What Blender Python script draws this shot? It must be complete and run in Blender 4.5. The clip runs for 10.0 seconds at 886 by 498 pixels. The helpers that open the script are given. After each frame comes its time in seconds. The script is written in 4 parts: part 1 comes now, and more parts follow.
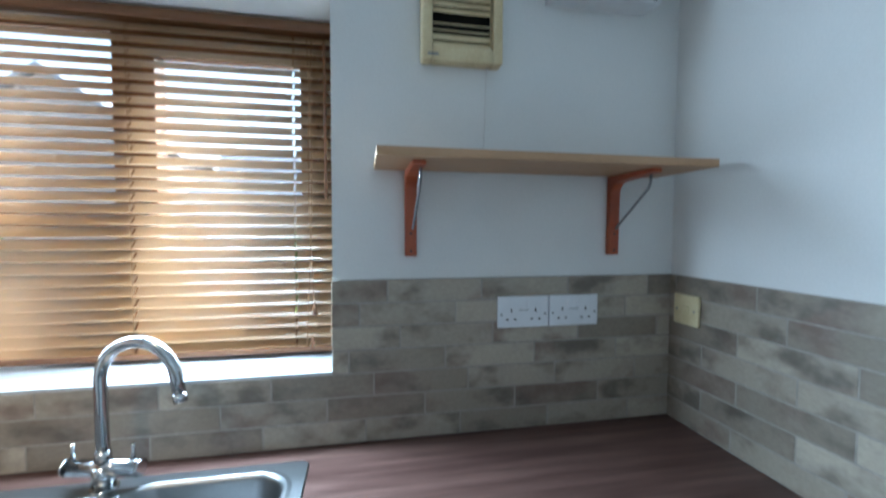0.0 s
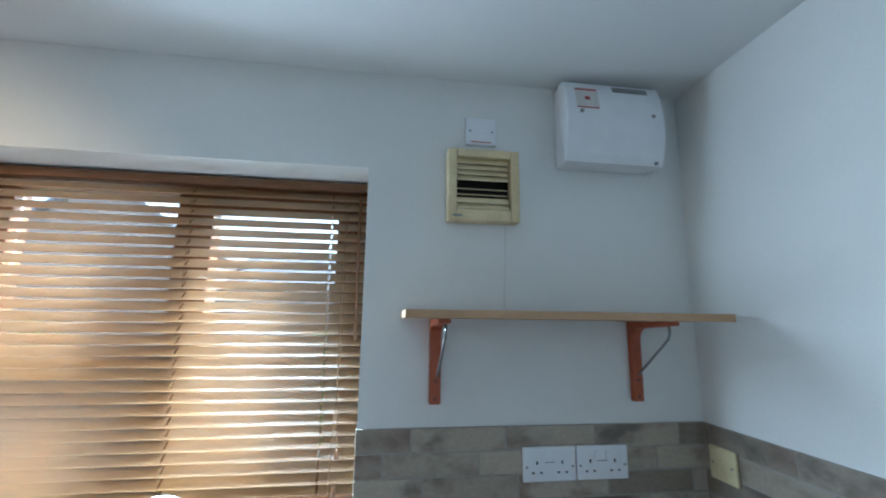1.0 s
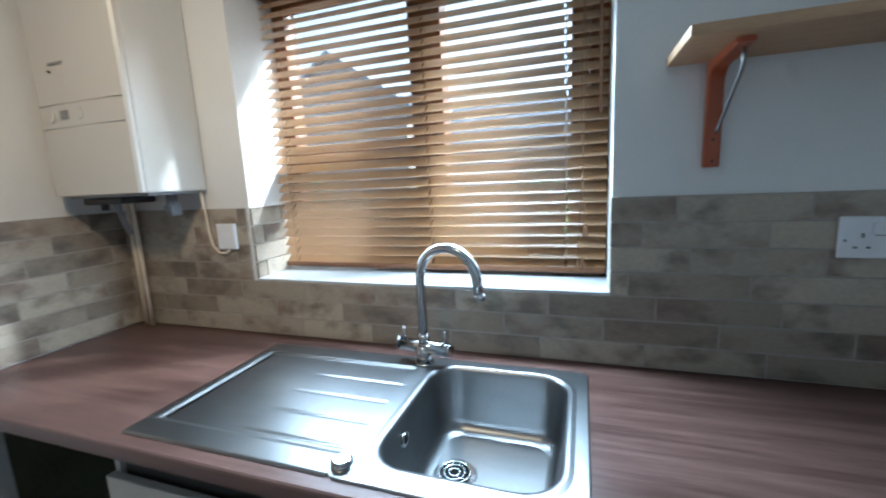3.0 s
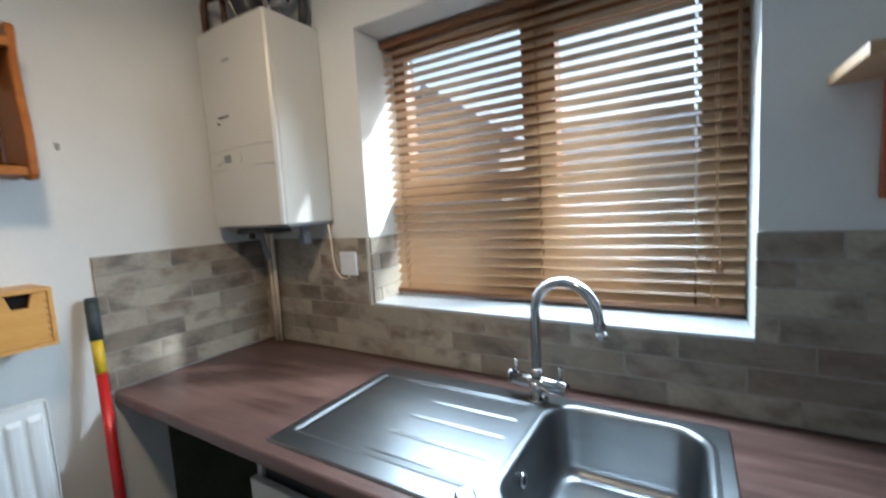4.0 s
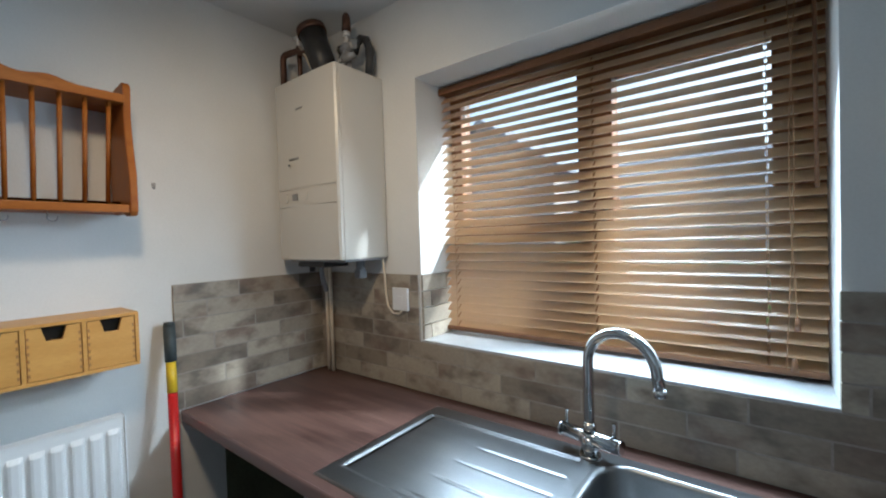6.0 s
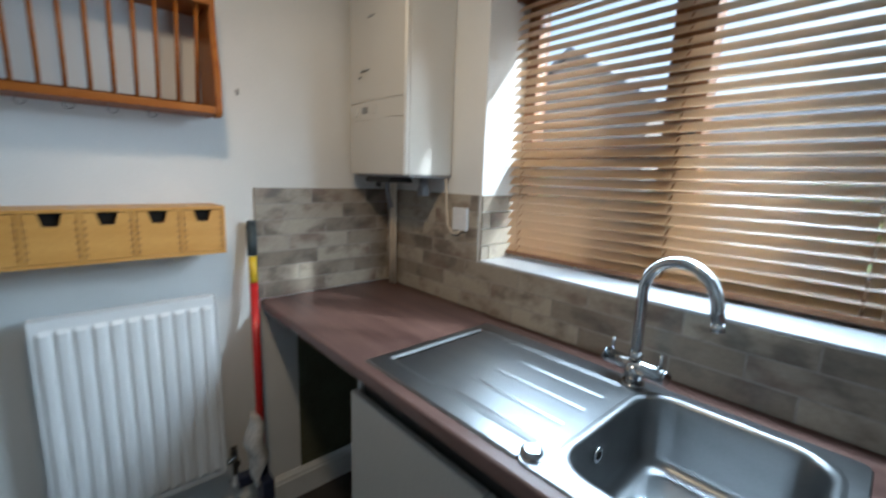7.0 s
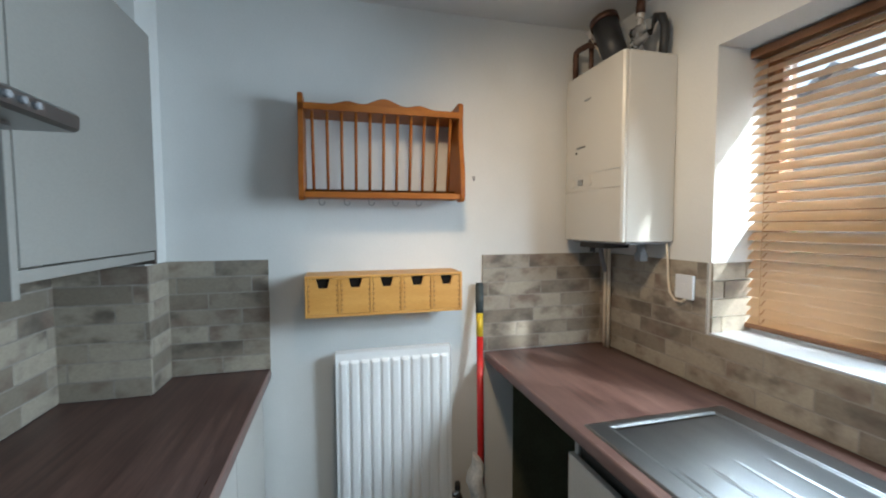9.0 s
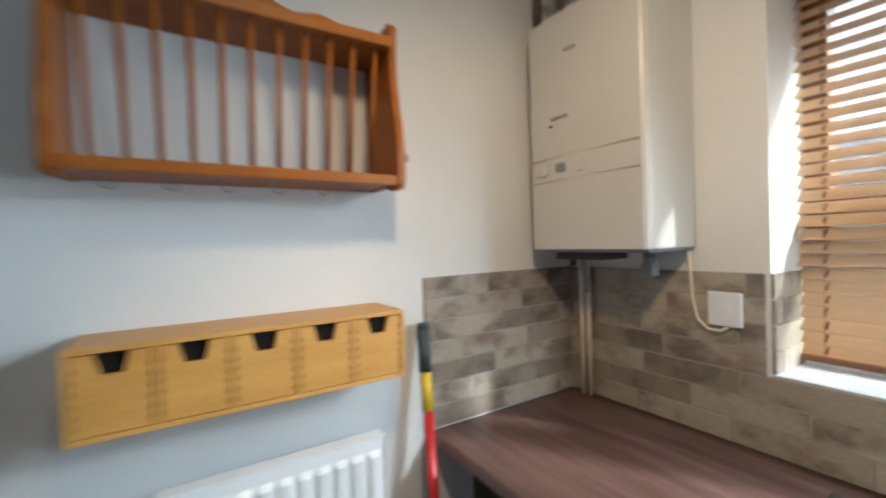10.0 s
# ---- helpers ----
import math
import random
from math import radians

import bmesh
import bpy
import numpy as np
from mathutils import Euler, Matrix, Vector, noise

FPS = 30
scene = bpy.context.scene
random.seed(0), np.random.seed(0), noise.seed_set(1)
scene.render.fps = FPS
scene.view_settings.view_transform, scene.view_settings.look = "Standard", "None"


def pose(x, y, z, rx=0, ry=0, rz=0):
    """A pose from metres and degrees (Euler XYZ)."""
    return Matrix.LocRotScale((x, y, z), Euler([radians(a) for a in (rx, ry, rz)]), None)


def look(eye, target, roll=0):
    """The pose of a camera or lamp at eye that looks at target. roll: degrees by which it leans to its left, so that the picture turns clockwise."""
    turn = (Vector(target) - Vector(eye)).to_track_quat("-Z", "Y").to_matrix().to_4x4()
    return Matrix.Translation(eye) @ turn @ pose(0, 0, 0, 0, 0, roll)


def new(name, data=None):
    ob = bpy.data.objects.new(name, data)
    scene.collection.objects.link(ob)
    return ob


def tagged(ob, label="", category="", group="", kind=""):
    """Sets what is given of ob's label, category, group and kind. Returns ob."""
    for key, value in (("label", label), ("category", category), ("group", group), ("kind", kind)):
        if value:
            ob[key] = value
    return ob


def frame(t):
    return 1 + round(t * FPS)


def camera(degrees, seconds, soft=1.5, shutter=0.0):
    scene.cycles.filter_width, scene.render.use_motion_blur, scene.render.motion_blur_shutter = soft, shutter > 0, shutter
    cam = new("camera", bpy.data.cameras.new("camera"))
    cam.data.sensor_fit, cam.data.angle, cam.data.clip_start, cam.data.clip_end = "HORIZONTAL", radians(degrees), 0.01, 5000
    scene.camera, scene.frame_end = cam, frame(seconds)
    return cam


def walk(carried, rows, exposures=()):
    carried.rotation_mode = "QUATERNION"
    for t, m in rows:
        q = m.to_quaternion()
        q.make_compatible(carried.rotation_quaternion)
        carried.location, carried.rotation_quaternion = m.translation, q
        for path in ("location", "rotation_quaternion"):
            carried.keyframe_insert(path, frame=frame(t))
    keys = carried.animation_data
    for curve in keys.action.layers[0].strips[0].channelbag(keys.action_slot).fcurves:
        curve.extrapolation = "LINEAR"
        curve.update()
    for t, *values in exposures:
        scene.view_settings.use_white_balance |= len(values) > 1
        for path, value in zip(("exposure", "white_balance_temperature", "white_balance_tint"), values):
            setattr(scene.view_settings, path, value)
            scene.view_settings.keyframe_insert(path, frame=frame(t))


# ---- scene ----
SKY, SUN, WINDOW_W, SPOT_W, SLAT_GLOW, SLAT_TILT = 0.26, 3.8, 6.7, 17.0, 0.35, 43.0
cam = camera(94.1, 10.0, soft=2.0, shutter=0.5)
EXPOSURES = [(0.0, 1.85, 5100, -3), (1.2, 1.75, 5100, -4), (2.0, 1.7, 5050, -3), (2.5, 1.5, 5050, -3), (4.5, 1.02, 5400, -1), (7.0, 0.90, 5350, -1), (7.4, 0.95, 5350, -1), (8.0, 1.35, 5500, -1), (9.0, 1.32, 5650, -1), (10.0, 1.3, 5750, 0)]
PATH = [
    (0, (-0.087, 0.073, 1.462), (0.288, 2.035, 1.365), 0.2),
    (0.5, (-0.099, 0.047, 1.523), (0.257, 2.007, 1.702), 0.5),
    (1, (-0.106, 0.009, 1.604), (0.162, 1.961, 1.95), 0.7),
    (1.5, (-0.121, 0.041, 1.564), (-0.043, 2.025, 1.806), 0.4),
    (2, (-0.154, 0.054, 1.52), (-0.374, 2.042, 1.521), -0.8),
    (2.5, (-0.199, 0.067, 1.418), (-0.642, 2.006, 1.209), -1.8),
    (2.7, (-0.216, 0.078, 1.396), (-0.734, 1.983, 1.071), -2.4),
    (3.8, (-0.268, 0.055, 1.395), (-1.24, 1.782, 1.121), -3.5),
    (4, (-0.288, 0.043, 1.422), (-1.318, 1.745, 1.221), -3.3),
    (4.5, (-0.299, 0.012, 1.47), (-1.439, 1.654, 1.397), -2.8),
    (5, (-0.3, 0.011, 1.467), (-1.513, 1.601, 1.472), -2.6),
    (6.3, (-0.279, 0.035, 1.441), (-1.525, 1.597, 1.351), -0.8),
    (6.5, (-0.282, 0.034, 1.426), (-1.542, 1.58, 1.285), 0.6),
    (7, (-0.248, 0.057, 1.392), (-1.71, 1.377, 1.049), 1.9),
    (7.5, (-0.164, 0.014, 1.349), (-1.844, 0.988, 0.87), 1.3),
    (8, (-0.111, -0.044, 1.386), (-1.962, 0.606, 0.995), -0.3),
    (8.5, (-0.096, -0.056, 1.443), (-2.016, 0.46, 1.227), -0.6),
    (9, (-0.162, -0.053, 1.456), (-2.096, 0.445, 1.345), -0.2),
    (9.5, (-0.456, -0.085, 1.426), (-2.369, 0.496, 1.366), -0.4),
    (9.8, (-0.713, -0.064, 1.45), (-2.532, 0.767, 1.399), -1.4),
    (10, (-0.845, 0.003, 1.427), (-2.543, 1.06, 1.396), -1.8),
]
walk(cam, [(t, look(eye, target, roll)) for t, eye, target, roll in PATH], EXPOSURES)

# ---- world, sun and lamps ----
world = bpy.data.worlds.new("sky")
scene.world = world
world.use_nodes = True
wn = world.node_tree
sky = wn.nodes.new("ShaderNodeTexSky")
sky.sky_type = "NISHITA"
sky.sun_disc = False
sky.sun_elevation = radians(34)
sky.sun_rotation = radians(57)
sky.air_density, sky.dust_density = 0.9, 4.0
wn.nodes["Background"].inputs["Strength"].default_value = SKY
haze = wn.nodes.new("ShaderNodeHueSaturation")
haze.inputs["Saturation"].default_value = 0.5
wn.links.new(sky.outputs[0], haze.inputs["Color"])
wn.links.new(haze.outputs[0], wn.nodes["Background"].inputs["Color"])

sun = new("sun", bpy.data.lights.new("sun", "SUN"))
sun.data.energy, sun.data.angle, sun.data.color = SUN, radians(3), (1.0, 0.97, 0.93)
sun.matrix_world = look((12.0, 7.8, 9.8), (0, 0, 0))

# sky light that the louvred blind lets into the room: the open sky stands before the casement, a gable before the fixed light
for x, wide, tall, y, share, aside, drop in ((-0.445, 0.40, 0.13, 1.218, 0.55, -0.12, 0.82), (-1.085, 0.20, 0.20, 1.190, 0.225, 0.45, 0.22),
                                               (-0.865, 0.20, 0.20, 1.190, 0.225, 0.45, 0.22)):
    for z, part_of in ((1.28, 0.15), (1.53, 1.15), (1.78, 1.70)):
        pane_light = new("window_daylight", bpy.data.lights.new("window_daylight", "AREA"))
        pane_light.data.shape, pane_light.data.size, pane_light.data.size_y = "RECTANGLE", wide, tall
        pane_light.data.spread = radians(148)
        pane_light.data.energy, pane_light.data.color = WINDOW_W * share * part_of / 1.5, (0.82, 0.91, 1.0)
        pane_light.matrix_world = look((x, y, z), (x + aside, y - 1.0, z - drop))

spot = new("spot", bpy.data.lights.new("spot", "SPOT"))
spot.data.energy, spot.data.color, spot.data.shadow_soft_size = SPOT_W, (1.0, 0.67, 0.39), 0.070
spot.data.spot_size, spot.data.spot_blend = radians(116), 1.0
spot.matrix_world = look((-0.816, 0.151, 2.200), (-1.55, 0.98, 1.15))


# ---- materials ----
def material(name, c1, c2=None, scale=6.0, rough=0.5, metal=0.0, bump=0.0, fine=220.0, stretch=(1, 1, 1),
             rand=0.0, c3=None, coat=0.0, detail=4.0, wear=0.06, spec=0.5):
    """A painted, wooden, tiled or metal surface: two colours mixed by coarse noise, fine grain, bump and uneven gloss."""
    m = bpy.data.materials.new(name)
    m.use_nodes = True
    t = m.node_tree
    b = t.nodes["Principled BSDF"]
    geo = t.nodes.new("ShaderNodeNewGeometry")
    mp = t.nodes.new("ShaderNodeMapping")
    mp.inputs["Scale"].default_value = stretch
    t.links.new(geo.outputs["Position"], mp.inputs["Vector"])
    vec = mp.outputs[0]
    n1 = t.nodes.new("ShaderNodeTexNoise")
    n1.inputs["Scale"].default_value, n1.inputs["Detail"].default_value = scale, detail
    n2 = t.nodes.new("ShaderNodeTexNoise")
    n2.inputs["Scale"].default_value, n2.inputs["Detail"].default_value = fine, 3.0
    t.links.new(vec, n1.inputs["Vector"])
    t.links.new(vec, n2.inputs["Vector"])
    ramp = t.nodes.new("ShaderNodeValToRGB")
    c2 = c2 or tuple(v * 0.9 for v in c1)
    ramp.color_ramp.elements[0].position, ramp.color_ramp.elements[1].position = 0.35, 0.66
    ramp.color_ramp.elements[0].color, ramp.color_ramp.elements[1].color = (*c1, 1), (*c2, 1)
    if c3:
        e = ramp.color_ramp.elements.new(0.86)
        e.color = (*c3, 1)
    fac = n1.outputs["Fac"]
    if rand:
        info = t.nodes.new("ShaderNodeObjectInfo")
        off = t.nodes.new("ShaderNodeMath")
        off.operation = "MULTIPLY_ADD"
        off.inputs[1].default_value, off.inputs[2].default_value = rand, -rand * 0.5
        t.links.new(info.outputs["Random"], off.inputs[0])
        add = t.nodes.new("ShaderNodeMath")
        add.operation = "ADD"
        t.links.new(off.outputs[0], add.inputs[0])
        t.links.new(fac, add.inputs[1])
        fac = add.outputs[0]
        shift = t.nodes.new("ShaderNodeVectorMath")
        shift.operation = "SCALE"
        comb = t.nodes.new("ShaderNodeCombineXYZ")
        for k in range(3):
            t.links.new(info.outputs["Random"], comb.inputs[k])
        t.links.new(comb.outputs[0], shift.inputs[0])
        shift.inputs["Scale"].default_value = 9.0
        t.links.new(shift.outputs[0], mp.inputs["Location"])
    t.links.new(fac, ramp.inputs[0])
    mix = t.nodes.new("ShaderNodeMix")
    mix.data_type, mix.blend_type = "RGBA", "OVERLAY"
    mix.inputs["Factor"].default_value = wear * 4
    t.links.new(ramp.outputs[0], mix.inputs[6])
    t.links.new(n2.outputs["Fac"], mix.inputs[7])
    t.links.new(mix.outputs[2], b.inputs["Base Color"])
    r = t.nodes.new("ShaderNodeMapRange")
    r.inputs["To Min"].default_value, r.inputs["To Max"].default_value = max(rough - wear * 1.5, 0.02), min(rough + wear * 1.5, 1)
    t.links.new(n1.outputs["Fac"], r.inputs["Value"])
    t.links.new(r.outputs[0], b.inputs["Roughness"])
    b.inputs["Metallic"].default_value = metal
    b.inputs["Coat Weight"].default_value = coat
    b.inputs["Coat Roughness"].default_value = 0.12
    b.inputs["Specular IOR Level"].default_value = spec
    if bump:
        bp = t.nodes.new("ShaderNodeBump")
        bp.inputs["Strength"].default_value, bp.inputs["Distance"].default_value = bump, 0.002
        t.links.new(n2.outputs["Fac"], bp.inputs["Height"])
        t.links.new(bp.outputs[0], b.inputs["Normal"])
    return m


M_WALL = material("wall_paint", (0.72, 0.715, 0.70), (0.675, 0.67, 0.655), 3.0, 0.7, bump=0.12, fine=180, wear=0.03)
M_UNSEEN_HALL = material("unseen_hall_paint", (0.42, 0.38, 0.32), (0.38, 0.34, 0.29), 3.0, 0.8, bump=0.1, fine=150, wear=0.03)
M_OLIVE = material("dark_olive", (0.110, 0.112, 0.066), (0.085, 0.085, 0.052), 5.0, 0.8, bump=0.2, fine=90, wear=0.08)
M_CEIL = material("ceiling_paint", (0.70, 0.70, 0.69), (0.66, 0.66, 0.66), 2.0, 0.85, bump=0.1, fine=120, wear=0.02)


def tile_material():
    """Weathered brick-look tile: a beige ground that differs from tile to tile, with smoky grey and reddish patches."""
    m = bpy.data.materials.new("brick_tile")
    m.use_nodes = True
    t = m.node_tree
    b = t.nodes["Principled BSDF"]

    def node(kind, **values):
        n = t.nodes.new(kind)
        for k, v in values.items():
            n.inputs[k].default_value = v
        return n

    def blend(mode, fac, a, c):
        n = t.nodes.new("ShaderNodeMix")
        n.data_type, n.blend_type = "RGBA", mode
        for socket, v in ((n.inputs["Factor"], fac), (n.inputs[6], a), (n.inputs[7], c)):
            if isinstance(v, (float, tuple)):
                socket.default_value = v
            else:
                t.links.new(v, socket)
        return n.outputs[2]

    def step(value, lo, hi, top=1.0):
        n = node("ShaderNodeMapRange")
        n.inputs["From Min"].default_value, n.inputs["From Max"].default_value, n.inputs["To Max"].default_value = lo, hi, top
        n.interpolation_type = "SMOOTHSTEP"
        t.links.new(value, n.inputs["Value"])
        return n.outputs[0]
    geo, info = node("ShaderNodeNewGeometry"), node("ShaderNodeObjectInfo")
    far = node("ShaderNodeVectorMath")
    far.operation = "SCALE"
    far.inputs["Scale"].default_value = 23.0
    comb = node("ShaderNodeCombineXYZ")
    for k in range(3):
        t.links.new(info.outputs["Random"], comb.inputs[k])
    t.links.new(comb.outputs[0], far.inputs[0])
    mp = node("ShaderNodeMapping", Scale=(1.0, 1.0, 1.5))
    t.links.new(geo.outputs["Position"], mp.inputs["Vector"])
    t.links.new(far.outputs[0], mp.inputs["Location"])

    def noise_at(scale, detail, rough=0.55):
        n = node("ShaderNodeTexNoise", Scale=scale, Detail=detail, Roughness=rough)
        t.links.new(mp.outputs[0], n.inputs["Vector"])
        return n.outputs["Fac"]
    patch, tint, grain, soft = noise_at(7.5, 3.0), noise_at(4.0, 1.0), noise_at(90.0, 4.0), noise_at(20.0, 3.0)
    ground = blend("MIX", step(info.outputs["Random"], 0.0, 1.0), (0.225, 0.190, 0.148, 1), (0.41, 0.358, 0.285, 1))
    dark = blend("MIX", step(tint, 0.46, 0.56), (0.100, 0.080, 0.064, 1), (0.165, 0.112, 0.088, 1))
    colour = blend("MIX", step(patch, 0.44, 0.69, 0.86), ground, dark)
    colour = blend("MIX", step(soft, 0.45, 0.8, 0.35), colour, (0.30, 0.265, 0.225, 1))
    colour = blend("OVERLAY", 0.22, colour, grain)
    t.links.new(colour, b.inputs["Base Color"])
    rough = step(soft, 0.2, 0.9, 0.62)
    rough.node.inputs["To Min"].default_value = 0.34
    t.links.new(rough, b.inputs["Roughness"])
    bp = node("ShaderNodeBump", Strength=0.35, Distance=0.002)
    t.links.new(soft, bp.inputs["Height"])
    t.links.new(bp.outputs[0], b.inputs["Normal"])
    return m


M_TILE = tile_material()
M_GROUT = material("grout", (0.34, 0.31, 0.275), (0.28, 0.255, 0.225), 30, 0.9, bump=0.3)
M_TRIMW = material("white_trim", (0.78, 0.78, 0.76), (0.72, 0.72, 0.70), 14, 0.35)
M_SILL = material("sill_paint", (0.47, 0.475, 0.48), (0.41, 0.415, 0.42), 9, 0.45, bump=0.08)
M_WORKTOP = material("walnut_laminate", (0.064, 0.034, 0.028), (0.118, 0.067, 0.054), 3.6, 0.33, bump=0.04, fine=26,
                     stretch=(0.8, 13, 13), c3=(0.165, 0.101, 0.083), wear=0.07, spec=0.22)
M_EDGE = material("worktop_edging", (0.125, 0.072, 0.060), (0.165, 0.098, 0.083), 5.0, 0.4, stretch=(1, 9, 9))
M_STEEL = material("brushed_steel", (0.28, 0.282, 0.286), (0.24, 0.242, 0.247), 6, 0.33, metal=1.0, bump=0.02, fine=240, stretch=(0.6, 2, 2), wear=0.03)
M_TRIMSTEEL = material("satin_steel_trim", (0.62, 0.62, 0.61), (0.56, 0.56, 0.55), 8, 0.42, metal=1.0, wear=0.03)
M_CHROME = material("chrome", (0.54, 0.55, 0.56), (0.49, 0.50, 0.51), 20, 0.09, metal=1.0, wear=0.02)
M_DARKHOLE = material("dark_inside", (0.010, 0.009, 0.008), (0.016, 0.014, 0.012), 12, 0.9, spec=0.1)
M_UNIT = material("cream_gloss_door", (0.46, 0.44, 0.41), (0.42, 0.40, 0.37), 2.5, 0.3, wear=0.03)
M_WALLUNIT = material("beige_cabinet_door", (0.27, 0.258, 0.238), (0.248, 0.237, 0.218), 2.5, 0.38, wear=0.03)
M_UNITEND = material("dark_unit_end", (0.085, 0.068, 0.056), (0.065, 0.052, 0.044), 4, 0.55)
M_PLINTH = material("plinth_black", (0.03, 0.028, 0.026), (0.04, 0.037, 0.034), 8, 0.5)
M_FLOOR = material("floor_vinyl", (0.036, 0.032, 0.030), (0.055, 0.050, 0.046), 4.0, 0.45, bump=0.1, fine=90, wear=0.08)
M_PINE = material("orange_pine", (0.262, 0.078, 0.011), (0.33, 0.113, 0.018), 7.0, 0.40, bump=0.12, fine=70, stretch=(4, 1, 4), c3=(0.18, 0.054, 0.007), wear=0.06, coat=0.0, spec=0.22)
M_DRAWER = material("golden_birch", (0.53, 0.265, 0.058), (0.60, 0.32, 0.08), 5.0, 0.45, bump=0.08, fine=60, stretch=(3, 1, 6), wear=0.05)
M_JOINT = material("drawer_end_grain", (0.36, 0.17, 0.05), (0.30, 0.14, 0.04), 40, 0.6)
M_SHELF = material("shelf_pine", (0.40, 0.245, 0.125), (0.46, 0.29, 0.16), 6.0, 0.5, bump=0.1, fine=60, stretch=(1, 7, 7), wear=0.06)
M_BRACKET = material("red_stained_wood", (0.27, 0.055, 0.018), (0.34, 0.08, 0.025), 8.0, 0.42, bump=0.1, fine=60, stretch=(5, 5, 1))
M_WHITEP = material("white_plastic", (0.76, 0.77, 0.80), (0.72, 0.73, 0.76), 20, 0.3, wear=0.02)
M_CREAMP = material("yellowed_plastic", (0.66, 0.58, 0.36), (0.58, 0.49, 0.28), 24, 0.4, wear=0.06)
M_FANP = material("aged_cream_plastic", (0.66, 0.56, 0.34), (0.55, 0.44, 0.25), 18, 0.42, wear=0.08)
M_GREYP = material("grey_plastic", (0.25, 0.25, 0.26), (0.20, 0.20, 0.21), 30, 0.4)
M_BLACKP = material("black_plastic", (0.018, 0.018, 0.020), (0.03, 0.03, 0.032), 20, 0.45)
M_BOILER = material("boiler_enamel", (0.55, 0.53, 0.49), (0.545, 0.525, 0.485), 2.0, 0.27, wear=0.008)
M_BOILERGREY = material("boiler_grey_mark", (0.24, 0.24, 0.24), (0.20, 0.20, 0.20), 20, 0.4)
M_JOINTLINE = material("panel_shadow_gap", (0.51, 0.49, 0.455), (0.49, 0.47, 0.435), 20, 0.5)
M_COPPER = material("dull_copper", (0.085, 0.045, 0.032), (0.12, 0.06, 0.04), 26, 0.5, metal=0.6, wear=0.1)
M_PIPE = material("painted_pipe", (0.74, 0.65, 0.52), (0.66, 0.57, 0.45), 26, 0.4)
M_RAD = material("radiator_enamel", (0.80, 0.81, 0.82), (0.76, 0.77, 0.78), 5, 0.3, wear=0.02)
M_RED = material("red_paint", (0.52, 0.012, 0.012), (0.42, 0.012, 0.012), 12, 0.3)
M_YELLOW = material("yellow_band", (0.72, 0.50, 0.02), (0.66, 0.44, 0.02), 12, 0.35)
M_GRIP = material("grey_rubber_grip", (0.045, 0.06, 0.065), (0.035, 0.045, 0.05), 40, 0.6)
M_CLOTH = material("mop_cloth", (0.52, 0.50, 0.47), (0.38, 0.36, 0.34), 40, 0.95, bump=0.8, fine=160, wear=0.12)
M_NAVY = material("navy_plastic", (0.018, 0.024, 0.05), (0.025, 0.03, 0.06), 20, 0.45)
M_LABEL = material("label_paper", (0.66, 0.64, 0.62), (0.6, 0.58, 0.56), 30, 0.6)
M_LABELRED = material("label_red", (0.42, 0.05, 0.05), (0.36, 0.05, 0.05), 30, 0.6)
M_OAKF = material("oak_window_frame", (0.20, 0.085, 0.032), (0.26, 0.12, 0.05), 7, 0.4, stretch=(6, 6, 1), bump=0.1, fine=60)
M_CORD = material("cord", (0.30, 0.18, 0.09), (0.26, 0.15, 0.075), 60, 0.9)
M_STAIN = material("wall_scuff", (0.36, 0.34, 0.33), (0.28, 0.27, 0.26), 90, 0.9)
M_OVENGLASS = material("oven_glass", (0.03, 0.03, 0.033), (0.04, 0.04, 0.043), 9, 0.08)
M_IRON = material("cast_iron", (0.02, 0.02, 0.021), (0.03, 0.03, 0.03), 60, 0.6, bump=0.4)


def slat_material():
    """Stained timber, thin enough that strong daylight glows through it."""
    m = material("blind_timber", (0.37, 0.197, 0.080), (0.465, 0.268, 0.115), 9.0, 0.34, bump=0.06, fine=60, stretch=(1, 9, 9), wear=0.06, coat=0.7)
    t = m.node_tree
    b = t.nodes["Principled BSDF"]
    tr = t.nodes.new("ShaderNodeBsdfTranslucent")
    tr.inputs["Color"].default_value = (0.92, 0.93, 0.87, 1)
    mix = t.nodes.new("ShaderNodeMixShader")
    mix.inputs[0].default_value = SLAT_GLOW
    t.links.new(b.outputs[0], mix.inputs[1])
    t.links.new(tr.outputs[0], mix.inputs[2])
    t.links.new(mix.outputs[0], t.nodes["Material Output"].inputs["Surface"])
    return m


M_SLAT = slat_material()
M_VALANCE = material("valance_timber", (0.135, 0.058, 0.022), (0.18, 0.08, 0.032), 9.0, 0.4, bump=0.06, fine=60, stretch=(1, 9, 9), wear=0.06)
M_GLASS = bpy.data.materials.new("window_glass")
M_GLASS.use_nodes = True
gb = M_GLASS.node_tree.nodes["Principled BSDF"]
gb.inputs["Transmission Weight"].default_value, gb.inputs["Roughness"].default_value, gb.inputs["IOR"].default_value = 1.0, 0.0, 1.45


# ---- mesh helpers ----
def box(bm, x0, x1, y0, y1, z0, z1, bevel=0.0, seg=2):
    m = Matrix.LocRotScale(((x0 + x1) / 2, (y0 + y1) / 2, (z0 + z1) / 2), None, (abs(x1 - x0), abs(y1 - y0), abs(z1 - z0)))
    r = bmesh.ops.create_cube(bm, size=1, matrix=m)
    if bevel:
        edges = list({e for v in r["verts"] for e in v.link_edges})
        bmesh.ops.bevel(bm, geom=edges, offset=bevel, segments=seg, affect="EDGES", profile=0.6)
    return bm


def boxes(*specs, bevel=0.0):
    bm = bmesh.new()
    for s in specs:
        box(bm, *s, bevel=bevel)
    return bm


